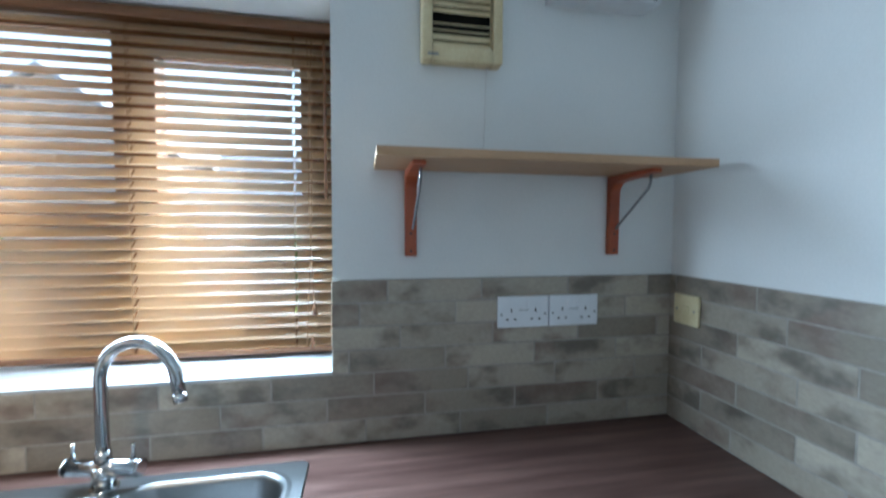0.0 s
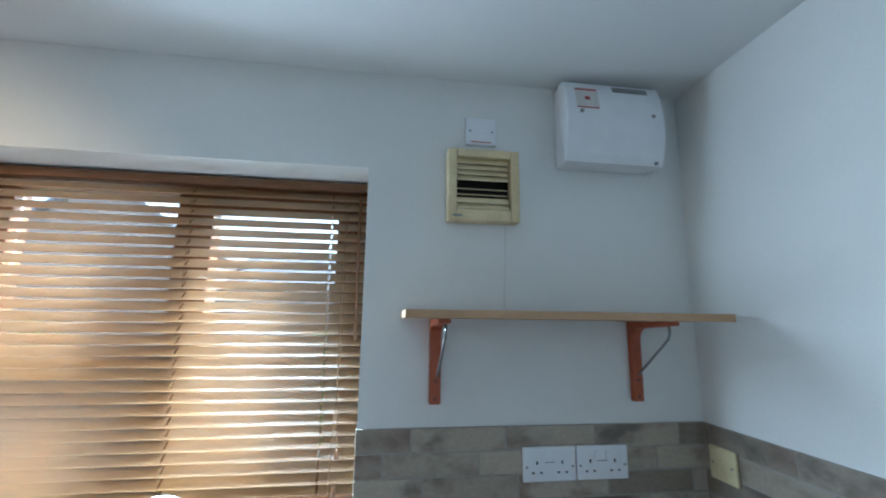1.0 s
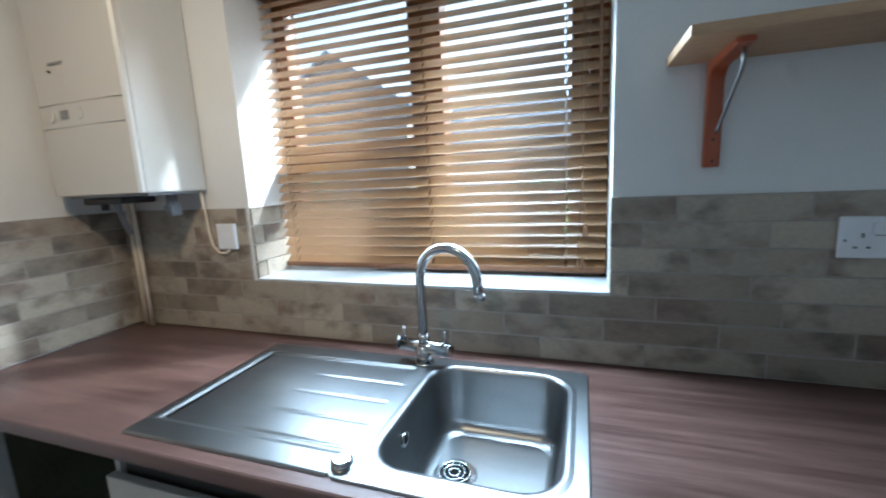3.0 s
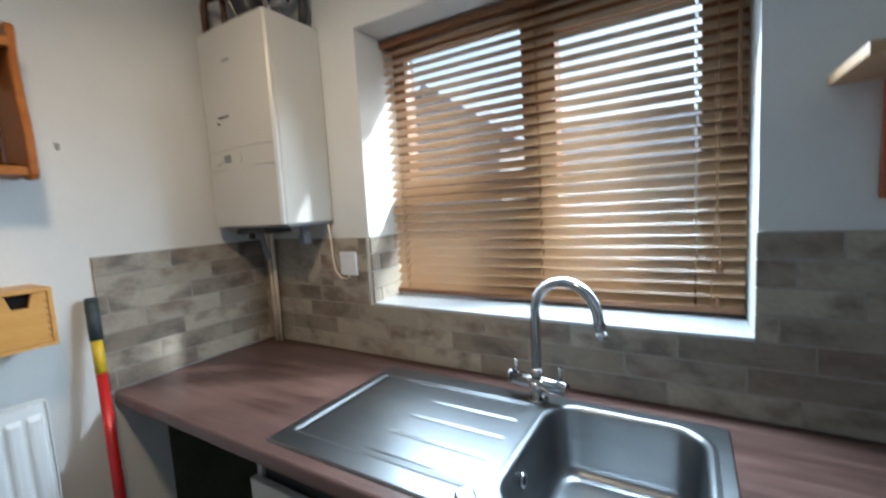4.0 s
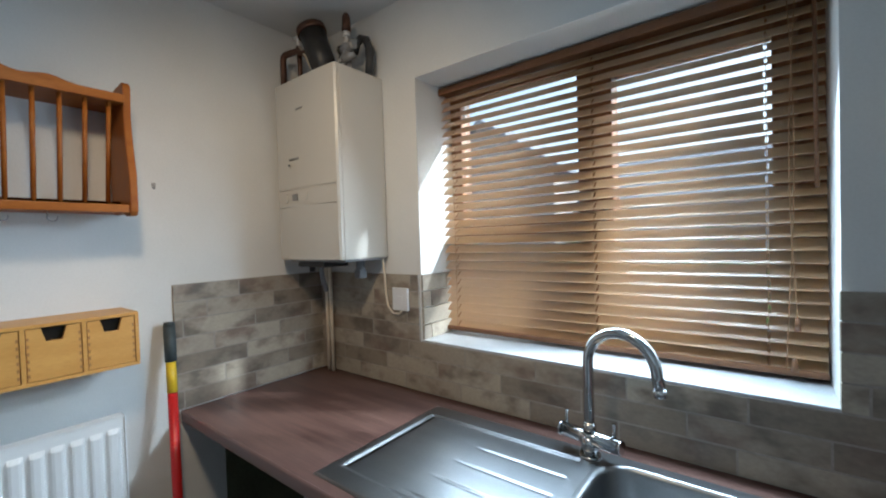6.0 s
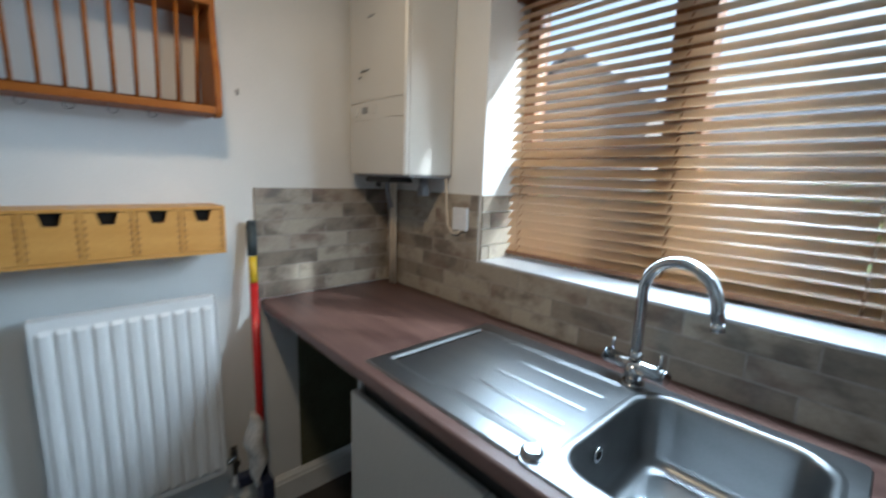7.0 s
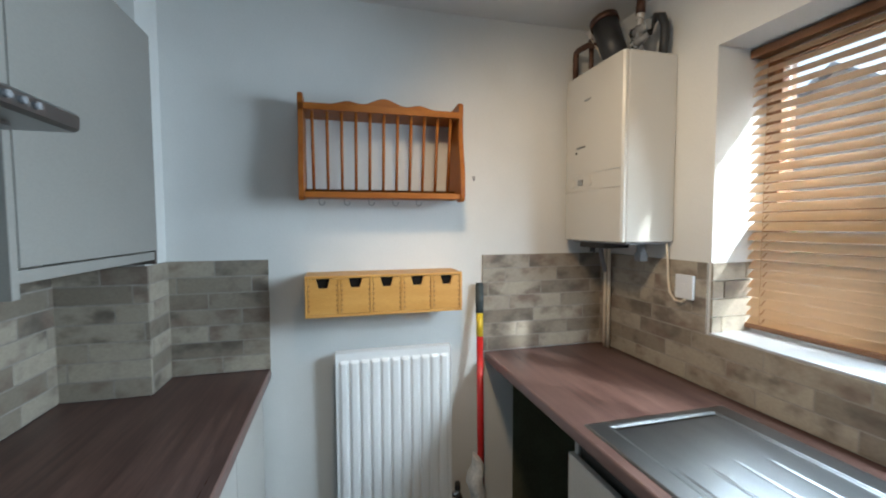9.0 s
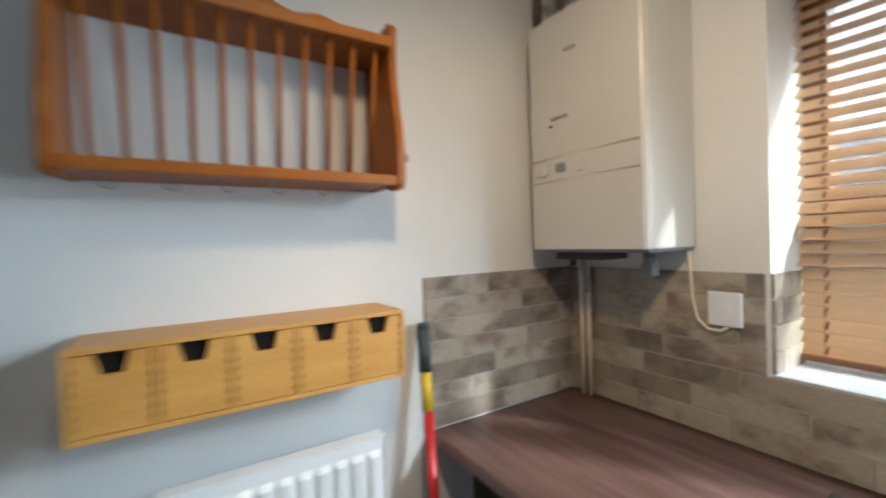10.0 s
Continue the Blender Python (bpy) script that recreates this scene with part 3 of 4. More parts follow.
def hob():
    h = thing("gas_hob", (-0.66, -0.62, TOP), "stainless steel gas hob with black pan supports", "hob")
    x0, x1, y0, y1 = -0.945, -0.370, -0.870, -0.372
    part("plate", boxes((x0, x1, y0, y1, TOP + 0.001, TOP + 0.009), bevel=0.003), M_STEEL, h)
    part("front_trim", boxes((x0, x1, y1 - 0.018, y1 + 0.003, TOP + 0.0005, TOP + 0.014), bevel=0.003), M_TRIMSTEEL, h, "bright satin steel front trim")
    for k in range(4):
        y = -0.485 - 0.075 * k
        kn = part("knob", rods(((-0.885, y, TOP + 0.009), (-0.885, y, TOP + 0.014), 0.022), ((-0.885, y, TOP + 0.014), (-0.885, y, TOP + 0.034), 0.019, 0.017), n=20), M_BLACKP, h)
        part("cap", rods(((-0.885, y, TOP + 0.0341), (-0.885, y, TOP + 0.037), 0.0185, 0.018), n=20), M_CHROME, kn, "chrome knob cap")
    for cx in (-0.72, -0.49):
        for cy in (-0.50, -0.74):
            part("burner", rods(((cx, cy, TOP + 0.009), (cx, cy, TOP + 0.018), 0.045, 0.04), ((cx, cy, TOP + 0.018), (cx, cy, TOP + 0.024), 0.034), n=20), M_BLACKP, h)
    for gx0, gx1 in ((-0.832, -0.612), (-0.602, -0.385)):
        bm = bmesh.new()
        z = TOP + 0.042
        loop = [(gx0, -0.39, z), (gx1, -0.39, z), (gx1, -0.85, z), (gx0, -0.85, z)]
        for a, b in zip(loop, loop[1:] + loop[:1]):
            rod(bm, a, b, 0.005, n=8)
            ball(bm, a, 0.0055, 8)
            rod(bm, a, (a[0], a[1], TOP + 0.009), 0.005, n=8)
        for cy in (-0.50, -0.74):
            mx = (gx0 + gx1) / 2
            for a, b in (((gx0, cy, z), (mx - 0.03, cy, z)), ((gx1, cy, z), (mx + 0.03, cy, z)), ((mx, cy - 0.115, z), (mx, cy - 0.03, z)), ((mx, cy + 0.11, z), (mx, cy + 0.03, z))):
                rod(bm, a, b, 0.005, n=8)
        rod(bm, (gx0, -0.62, z), (gx1, -0.62, z), 0.005, n=8)
        part("pan_support", bm, M_IRON, h, "black iron pan support")


hob()


def cooker_hood():
    h = thing("cooker_hood", (-0.68, -0.68, 1.60), "slim stainless steel cooker hood with push buttons", "cooker hood")
    x0, x1 = -0.985, -0.385
    part("canopy", prism(bmesh.new(), [(-0.898, 1.612), (-0.470, 1.612), (-0.462, 1.617), (-0.462, 1.638), (-0.470, 1.644), (-0.898, 1.72)], "x", x0, x1, 0.002), M_STEEL, h)
    part("filter", boxes((x0 + 0.06, x1 - 0.06, -0.84, -0.52, 1.606, 1.611)), M_STEEL, h)
    part("chimney", boxes((-0.80, -0.57, -0.898, -0.70, 1.70, ZC - 0.002), bevel=0.002), M_STEEL, h)
    for k in range(5):
        x = -0.88 + 0.028 * k
        part("button", rods(((x, -0.462, 1.628), (x, -0.456, 1.628), 0.006, 0.005), n=12), M_GREYP, h)


cooker_hood()


def wall_cabinet():
    c = thing("wall_cabinet", (-1.34, -0.75, 1.35), "cream wall cabinet with a plain slab door and light pelmet", "cabinet")
    x0, x1, y0, y1 = -1.652, -1.040, -0.897, -0.624
    part("body", boxes((x0 + 0.019, x1 - 0.019, y0, y1, 1.384, 2.045)), M_WALLUNIT, c)
    part("end_panel", boxes((x1 - 0.018, x1, y0, y1, 1.327, 2.047), bevel=0.001), M_UNITEND, c, "dark brown end panel")
    part("end_panel", boxes((x0, x0 + 0.018, y0, y1 + 0.018, 1.340, 2.045), bevel=0.001), M_UNITEND, c, "dark brown end panel")
    part("door", boxes((x0 + 0.003, x1 - 0.024, y1 + 0.0185, y1 + 0.021, 1.383, 2.043), (x0 + 0.019, x1 - 0.024, y1 + 0.001, y1 + 0.0185, 1.383, 2.043), bevel=0.0010), M_WALLUNIT, c)
    part("pelmet", boxes((x0 + 0.019, x1 - 0.021, y1 + 0.001, y1 + 0.019, 1.354, 1.379), bevel=0.002), M_WALLUNIT, c)
    part("face_strip", boxes((x1 - 0.020, x1, y1 + 0.0005, y1 + 0.021, 1.327, 2.045), bevel=0.001), M_WALLUNIT, c)


wall_cabinet()


# ---- sink and tap ----
def sink():
    s = thing("sink", (-0.67, 0.83, TOP), "brushed stainless steel sink with single bowl and ribbed drainer", "sink")
    x0, x1, y0, y1, zt = -1.132, -0.218, 0.592, 1.066, TOP + 0.005
    bx0, bx1, by0, by1 = -0.582, -0.262, 0.640, 1.020
    bm = bmesh.new()

    def ring(cx0, cx1, cy0, cy1, r, z, n=6):
        out = []
        for cx, cy, a in ((cx1 - r, cy1 - r, 0), (cx0 + r, cy1 - r, 90), (cx0 + r, cy0 + r, 180), (cx1 - r, cy0 + r, 270)):
            out += [bm.verts.new((cx + r * math.cos(radians(a + 90 * k / n)), cy + r * math.sin(radians(a + 90 * k / n)), z)) for k in range(n + 1)]
        return out

    def bridge(a, b, smooth=True):
        n = len(a)
        for k in range(n):
            bm.faces.new((a[k], a[(k + 1) % n], b[(k + 1) % n], b[k])).smooth = smooth

    # bowl
    rings = [ring(bx0 - 0.022, bx1 + 0.022, by0 - 0.022, by1 + 0.022, 0.082, zt), ring(bx0 - 0.014, bx1 + 0.014, by0 - 0.014, by1 + 0.014, 0.076, zt + 0.0035),
             ring(bx0 - 0.005, bx1 + 0.005, by0 - 0.005, by1 + 0.005, 0.070, zt + 0.0025), ring(bx0, bx1, by0, by1, 0.066, zt - 0.008),
             ring(bx0 + 0.012, bx1 - 0.012, by0 + 0.012, by1 - 0.012, 0.058, zt - 0.13), ring(bx0 + 0.020, bx1 - 0.020, by0 + 0.020, by1 - 0.020, 0.052, zt - 0.150),
             ring(bx0 + 0.040, bx1 - 0.040, by0 + 0.040, by1 - 0.040, 0.04, zt - 0.160)]
    for a, b in zip(rings, rings[1:]):
        bridge(b, a)
    bm.faces.new(rings[-1])
    # flat deck round the bowl
    o = rings[0]
    outer = ring(bx0 - 0.055, x1, y0, y1, 0.018, zt)
    bridge(o, outer, False)
    lip = ring(bx0 - 0.055, x1 + 0.003, y0 - 0.003, y1 + 0.003, 0.02, TOP + 0.0008)
    bridge(outer, lip)
    bmesh.ops.recalc_face_normals(bm, faces=bm.faces)
    part("bowl", bm, M_STEEL, s)
    # drainer: a pressed tray with ridges that run along it
    bm = bmesh.new()
    nx, ny = 90, 170
    dx1 = bx0 - 0.0551

    def height(x, y):
        z = zt
        side = min((x - (x0 + 0.030)) / 0.006, (-0.630 - x) / 0.008, (y - (y0 + 0.052)) / 0.016, (1.004 - y) / 0.006)
        tray = min(max(side, 0), 1)
        z -= 0.0050 * tray * tray * (3 - 2 * tray)
        if tray == 1:                               # pressed grooves, each a little longer than the last
            for g in range(4):
                yg = 0.672 + 0.081 * g
                run = min(max((x - (-0.925 + 0.012 * g)) / 0.05, 0), 1)
                z -= 0.0024 * run * max(0, 1 - abs(y - yg) / 0.0065)
        e = min(x - x0, y - y0, y1 - y)
        if e < 0.004:
            z -= 0.0042 * (1 - e / 0.004)
        return z
    grid = [[bm.verts.new((x0 + (dx1 - x0) * i / nx, y0 + (y1 - y0) * j / ny, height(x0 + (dx1 - x0) * i / nx, y0 + (y1 - y0) * j / ny))) for j in range(ny + 1)] for i in range(nx + 1)]
    for i in range(nx):
        for j in range(ny):
            bm.faces.new((grid[i][j], grid[i + 1][j], grid[i + 1][j + 1], grid[i][j + 1])).smooth = True
    part("drainer", bm, M_STEEL, s)
    wx, wy, wz = -0.492, 0.840, zt - 0.160
    w = part("waste", rods(((wx, wy, wz), (wx, wy, wz + 0.004), 0.050, 0.046), n=28), M_CHROME, s, "chrome basket waste")
    part("strainer", rods(((wx, wy, wz + 0.0041), (wx, wy, wz + 0.005), 0.037), n=24), M_DARKHOLE, w)
    bm = bmesh.new()
    for r in (0.012, 0.023, 0.034):
        tube(bm, arc((wx, wy, wz + 0.007), r, 0, 360, (1, 0, 0), (0, 1, 0), 24), 0.0022, 6)
    part("basket", bm, M_CHROME, w)
    part("overflow", rods(((bx0 + 0.0055, 0.775, zt - 0.045), (bx0 + 0.010, 0.775, zt - 0.045), 0.015), n=20), M_CHROME, s)
    part("overflow_hole", rods(((bx0 + 0.0101, 0.775, zt - 0.045), (bx0 + 0.0108, 0.775, zt - 0.045), 0.009), n=16), M_DARKHOLE, s)
    part("waste_control", rods(((-0.622, 0.622, zt), (-0.622, 0.622, zt + 0.010), 0.021, 0.020), ((-0.622, 0.622, zt + 0.010), (-0.622, 0.622, zt + 0.013), 0.020, 0.014), n=24), M_CHROME, s, "round chrome pop-up waste button")


sink()


def tap():
    x, y, z = -0.625, 1.030, TOP + 0.005
    t = thing("mixer_tap", (x, y, z), "chrome swan-neck kitchen mixer tap with two levers", "tap")
    part("base", rods(((x, y, z), (x, y, z + 0.006), 0.027, 0.026), ((x, y, z + 0.006), (x, y, z + 0.052), 0.021), n=24), M_CHROME, t)
    d = Vector((0.985, -0.17, 0))
    part("body", rods((Vector((x, y, z + 0.046)) - d * 0.074, Vector((x, y, z + 0.046)) + d * 0.074, 0.0175), n=22), M_CHROME, t)
    for s in (-1, 1):
        c = Vector((x, y, z + 0.046)) + d * 0.062 * s
        part("lever", rods((c, c + Vector((0, 0, 0.052)), 0.0048, 0.0042), n=10), M_CHROME, t)
        e = Vector((x, y, z + 0.046)) + d * 0.074 * s
        part("end_cap", rods((e, e + d * 0.006 * s, 0.0185, 0.017), n=22), M_CHROME, t)
    q = Vector((0.97, -0.24, 0)).normalized()
    r = 0.0825
    col = [Vector((x, y, z + h)) for h in (0.055, 0.10, 0.16, 0.20, 0.232)]
    c = Vector((x, y, z + 0.232)) + q * r
    bend = [c + (q * math.cos(radians(a)) + Vector((0, 0, 1)) * math.sin(radians(a))) * r for a in range(172, 3, -8)]
    tip = bend[-1] + (bend[-1] - bend[-2]).normalized() * 0.042
    part("spout", tube(bmesh.new(), col + bend + [tip], 0.0125, 18), M_CHROME, t)
    part("collar", rods(((x, y, z + 0.062), (x, y, z + 0.082), 0.016, 0.0145), n=20), M_CHROME, t)
    dn = (tip - bend[-1]).normalized()
    part("nozzle", rods((tip - dn * 0.012, tip + dn * 0.004, 0.0132), n=20), M_CHROME, t)


tap()


# ---- boiler ----
def boiler():
    x0, x1, y0, y1, z0, z1 = -1.786, -1.411, 0.915, 1.138, 1.395, 2.066
    b = thing("boiler", ((x0 + x1) / 2, y1, z0), "white wall-hung gas combi boiler", "boiler")
    part("casing", boxes((x0, x1, y0 + 0.020, y1, z0, z1), bevel=0.006), M_BOILER, b)
    bm = bmesh.new()
    prof = [(x0 + 0.001, y0 + 0.019), (x0 + 0.001, y0 + 0.008), (x0 + 0.008, y0 + 0.002)] + [(x0 + 0.008 + (x1 - x0 - 0.016) * k / 8, y0 + 0.002 - 0.004 * math.sin(math.pi * k / 8)) for k in range(1, 8)] + [(x1 - 0.008, y0 + 0.002), (x1 - 0.001, y0 + 0.008), (x1 - 0.001, y0 + 0.019)]
    prism(bm, prof, "z", z0 + 0.002, z1 - 0.002)
    f = part("front_panel", bm, M_BOILER, b)
    part("panel_joint", boxes((x0 + 0.010, x1 - 0.010, y0 - 0.0026, y0 + 0.004, 1.5955, 1.5968), (x0 + 0.010, x1 - 0.010, y0 - 0.0026, y0 + 0.004, 1.661, 1.6623)), M_JOINTLINE, f)
    part("display", boxes((-1.678, -1.645, y0 - 0.0048, y0, 1.618, 1.642), bevel=0.001), M_BOILERGREY, f, "small grey display")
    for x in (-1.725, -1.600):
        part("dial", rods(((x, y0 + 0.001, 1.630), (x, y0 - 0.0042, 1.630), 0.019, 0.018), n=22), M_BOILER, f)
    part("maker_mark", boxes((-1.692, -1.632, y0 - 0.0045, y0, 1.768, 1.775), ), M_BOILERGREY, f, "grey maker mark")
    part("maker_mark", boxes((-1.64, -1.60, y0 - 0.0044, y0, 1.948, 1.954)), M_BOILERGREY, f, "grey maker mark")
    part("hinge_button", rods(((-1.694, y0 + 0.002, 1.752), (-1.694, y0 - 0.005, 1.752), 0.004), n=8), M_BLACKP, f)
    part("underside", boxes((x0 + 0.02, x1 - 0.012, y0 + 0.03, y1 - 0.01, z0 - 0.008, z0 - 0.0005)), M_GREYP, b)
    part("valve_block", boxes((x0 + 0.05, x0 + 0.22, y0 + 0.045, y0 + 0.16, z0 - 0.030, z0 - 0.009), bevel=0.006), M_BLACKP, b)
    bm = bmesh.new()
    for x in (-1.764, -1.738):
        tube(bm, [(x, 1.112, TOP + 0.001), (x, 1.112, 1.20), (x, 1.110, 1.36), (x, 1.10, 1.388)], 0.0078, 10)
    part("supply_pipe", bm, M_PIPE, b, "cream painted supply pipes")
    part("condensate_hose", tube(bmesh.new(), [(-1.690, 1.03, 1.387), (-1.688, 1.035, 1.335), (-1.692, 1.045, 1.300), (-1.706, 1.065, 1.270), (-1.718, 1.075, 1.262)], 0.0095, 10), M_GREYP, b, "grey condensate hose")
    part("drain_stub", rods(((-1.70, 1.0, 1.387), (-1.70, 1.0, 1.345), 0.011), n=14), M_BLACKP, b)
    part("drain_stub", rods(((-1.505, 1.08, 1.387), (-1.505, 1.08, 1.325), 0.017), n=14), M_GREYP, b)
    part("filling_valve", boxes((-1.522, -1.488, 1.062, 1.098, 1.318, 1.352), bevel=0.005), M_GREYP, b)
    # flue and pipework above
    fa, fb = Vector((-1.565, 1.010, z1)), Vector((-1.628, 0.985, 2.262))
    fd = (fb - fa).normalized()
    fl = part("flue", rods((fa, fa + Vector((0, 0, 0.02)), 0.058), (fa, fb, 0.047, 0.050), n=24), M_BLACKP, b, "black plastic flue elbow")
    part("flue_rim", rods((fb - fd * 0.018, fb + fd * 0.006, 0.055), (fb + fd * 0.006, fb + fd * 0.012, 0.055, 0.046), n=24), M_COPPER, fl, "reddish worn rim")
    part("flue_cable", tube(bmesh.new(), [fb + Vector((-0.052, -0.02, -0.05)), fa.lerp(fb, 0.5) + Vector((-0.050, -0.028, 0)), fa + Vector((-0.048, -0.03, 0.03)), fa + Vector((-0.040, -0.03, 0.001))], 0.0030, 6), M_PIPE, fl, "thin cream cable")
    bm = bmesh.new()
    tube(bm, [(-1.776, 0.955, z1), (-1.776, 0.955, z1 + 0.112), (-1.773, 0.956, z1 + 0.127), (-1.760, 0.958, z1 + 0.134), (-1.70, 0.965, z1 + 0.132), (-1.65, 0.98, z1 + 0.112), (-1.60, 1.0, z1 + 0.075)], 0.0125, 10)
    tube(bm, [(-1.716, 0.99, z1), (-1.716, 0.99, z1 + 0.10), (-1.720, 0.99, z1 + 0.165)], 0.0100, 10)
    part("copper_pipe", bm, M_COPPER, b, "dark copper pipes")
    part("vent_plug", rods(((-1.720, 0.99, z1 + 0.165), (-1.723, 0.99, z1 + 0.205), 0.011, 0.009), ((-1.723, 0.99, z1 + 0.195), (-1.752, 0.99, z1 + 0.205), 0.006), n=12), M_LABEL, b, "pale plastic vent plug")
    bm = bmesh.new()
    tube(bm, [(-1.432, 1.09, z1), (-1.425, 1.09, z1 + 0.05), (-1.424, 1.09, z1 + 0.10), (-1.434, 1.085, z1 + 0.135), (-1.456, 1.08, z1 + 0.145), (-1.472, 1.07, z1 + 0.125), (-1.474, 1.06, z1 + 0.09)], 0.0155, 12)
    part("pressure_hose", bm, M_BLACKP, b, "black looped rubber hose")
    part("valve_body", rods(((-1.498, 1.045, z1), (-1.498, 1.045, z1 + 0.125), 0.017), ((-1.520, 1.04, z1 + 0.105), (-1.455, 1.045, z1 + 0.112), 0.016), ((-1.49, 1.02, z1 + 0.055), (-1.452, 1.045, z1 + 0.075), 0.013), n=14), M_GREYP, b, "dull grey valve fitting")
    vent = part("air_vent", rods(((-1.498, 1.045, z1 + 0.125), (-1.497, 1.045, z1 + 0.152), 0.010), ((-1.497, 1.045, z1 + 0.150), (-1.496, 1.045, z1 + 0.168), 0.015), n=14), M_LABEL, b, "pale collar of the air vent")
    part("vent_cap", rods(((-1.496, 1.045, z1 + 0.168), (-1.495, 1.045, z1 + 0.222), 0.017, 0.015), ((-1.495, 1.045, z1 + 0.222), (-1.495, 1.045, z1 + 0.236), 0.015, 0.008), n=14), M_COPPER, vent, "dark brown vent cap")
    for q in ((-1.520, 1.04, z1 + 0.106), (-1.455, 1.045, z1 + 0.112), (-1.49, 1.02, z1 + 0.055), (-1.498, 1.045, z1 + 0.028)):
        bm = bmesh.new()
        bmesh.ops.create_cone(bm, cap_ends=True, segments=6, radius1=0.020, radius2=0.020, depth=0.014, matrix=Matrix.Translation(q) @ Matrix.Rotation(radians(90), 4, "Y"))
        part("hex_nut", bm, M_CHROME, b, "tarnished hexagonal nut")
    # supply cable down to the spur
    part("cable", tube(bmesh.new(), [(-1.424, 1.120, 1.392), (-1.422, 1.126, 1.33), (-1.418, 1.126, 1.26), (-1.406, 1.124, 1.21), (-1.380, 1.122, 1.187), (-1.350, 1.122, 1.186), (-1.336, 1.123, 1.197)], 0.0042, 8), M_PIPE, b, "cream supply cable")


boiler()


def plate_box(bm, x0, x1, z0, z1, y, d=0.009, bevel=0.003):
    return box(bm, x0, x1, y - d, y, z0, z1, bevel=bevel)


FACE = YN - 0.008       # tile face of the window wall


def fused_spur(x0, x1, z0, z1, y, label, marked=True):
    s = thing("fused_spur", ((x0 + x1) / 2, y, z0), label, "switch")
    p = part("plate", plate_box(bmesh.new(), x0, x1, z0, z1, y, 0.012), M_WHITEP, s)
    cx, cz = (x0 + x1) / 2, (z0 + z1) / 2
    part("fuse_carrier", boxes((cx - 0.014, cx + 0.014, y - 0.0135, y - 0.011, cz - 0.006, cz + 0.012), bevel=0.001), M_WHITEP, p)
    for sx in (x0 + 0.012, x1 - 0.012) if marked else ():
        part("screw", rods(((sx, y - 0.0115, cz), (sx, y - 0.013, cz), 0.0035), n=10), M_GREYP, p)
    if marked:
        part("marking", boxes((cx - 0.030, cx + 0.030, y - 0.0125, y - 0.0115, z0 + 0.007, z0 + 0.010)), M_LABELRED, p)


fused_spur(-1.379, -1.304, 1.199, 1.283, FACE, "white fused connection plate on the tiles", False)
fused_spur(0.112, 0.203, 2.118, 2.202, YN, "white fused switch plate above the extractor fan")


def double_socket(x0, z0):
    w, h, y = 0.1455, 0.086, FACE
    s = thing("double_socket", (x0 + w / 2, y, z0), "white double wall socket on the tiles", "socket", "double sockets")
    p = part("plate", plate_box(bmesh.new(), x0, x0 + w, z0, z0 + h, y, 0.010, 0.004), M_WHITEP, s)
    for cx in (x0 + 0.038, x0 + w - 0.038):
        part("pin_hole", boxes((cx - 0.002, cx + 0.002, y - 0.0106, y - 0.0098, z0 + 0.043, z0 + 0.052)), M_DARKHOLE, p)
        for dx in (-0.011, 0.011):
            part("pin_hole", boxes((cx + dx - 0.0032, cx + dx + 0.0032, y - 0.0106, y - 0.0098, z0 + 0.021, z0 + 0.0250)), M_DARKHOLE, p)
        part("rocker", boxes((cx - 0.006 + (0.02 if cx < x0 + w / 2 else -0.02), cx + 0.006 + (0.02 if cx < x0 + w / 2 else -0.02), y - 0.0130, y - 0.009, z0 + 0.052, z0 + 0.074), bevel=0.001), M_WHITEP, p)
    part("marking", boxes((x0 + w / 2 - 0.014, x0 + w / 2 + 0.014, y - 0.0106, y - 0.0098, z0 + 0.047, z0 + 0.049)), M_GREYP, p)
    for sx in (x0 + 0.010, x0 + w - 0.010):
        part("screw", rods(((sx, y - 0.0095, z0 + 0.037), (sx, y - 0.0108, z0 + 0.037), 0.0032), n=10), M_GREYP, p)


double_socket(0.264, 1.195)
double_socket(0.412, 1.195)


def cream_switch():
    x, y0, y1, z0, z1 = XE - 0.008, 1.018, 1.106, 1.198, 1.282
    s = thing("cooker_outlet", (x, (y0 + y1) / 2, z0), "yellowed cream outlet plate on the tiles", "socket")
    p = part("plate", box(bmesh.new(), x - 0.010, x, y0, y1, z0, z1, bevel=0.004), M_CREAMP, s)
    part("centre_boss", boxes((x - 0.0125, x - 0.009, 1.050, 1.074, 1.228, 1.252), bevel=0.002), M_CREAMP, p)
    for y in (1.031, 1.093):
        part("screw", rods(((x - 0.0095, y, 1.24), (x - 0.0108, y, 1.24), 0.0035), n=10), M_GREYP, p)


cream_switch()


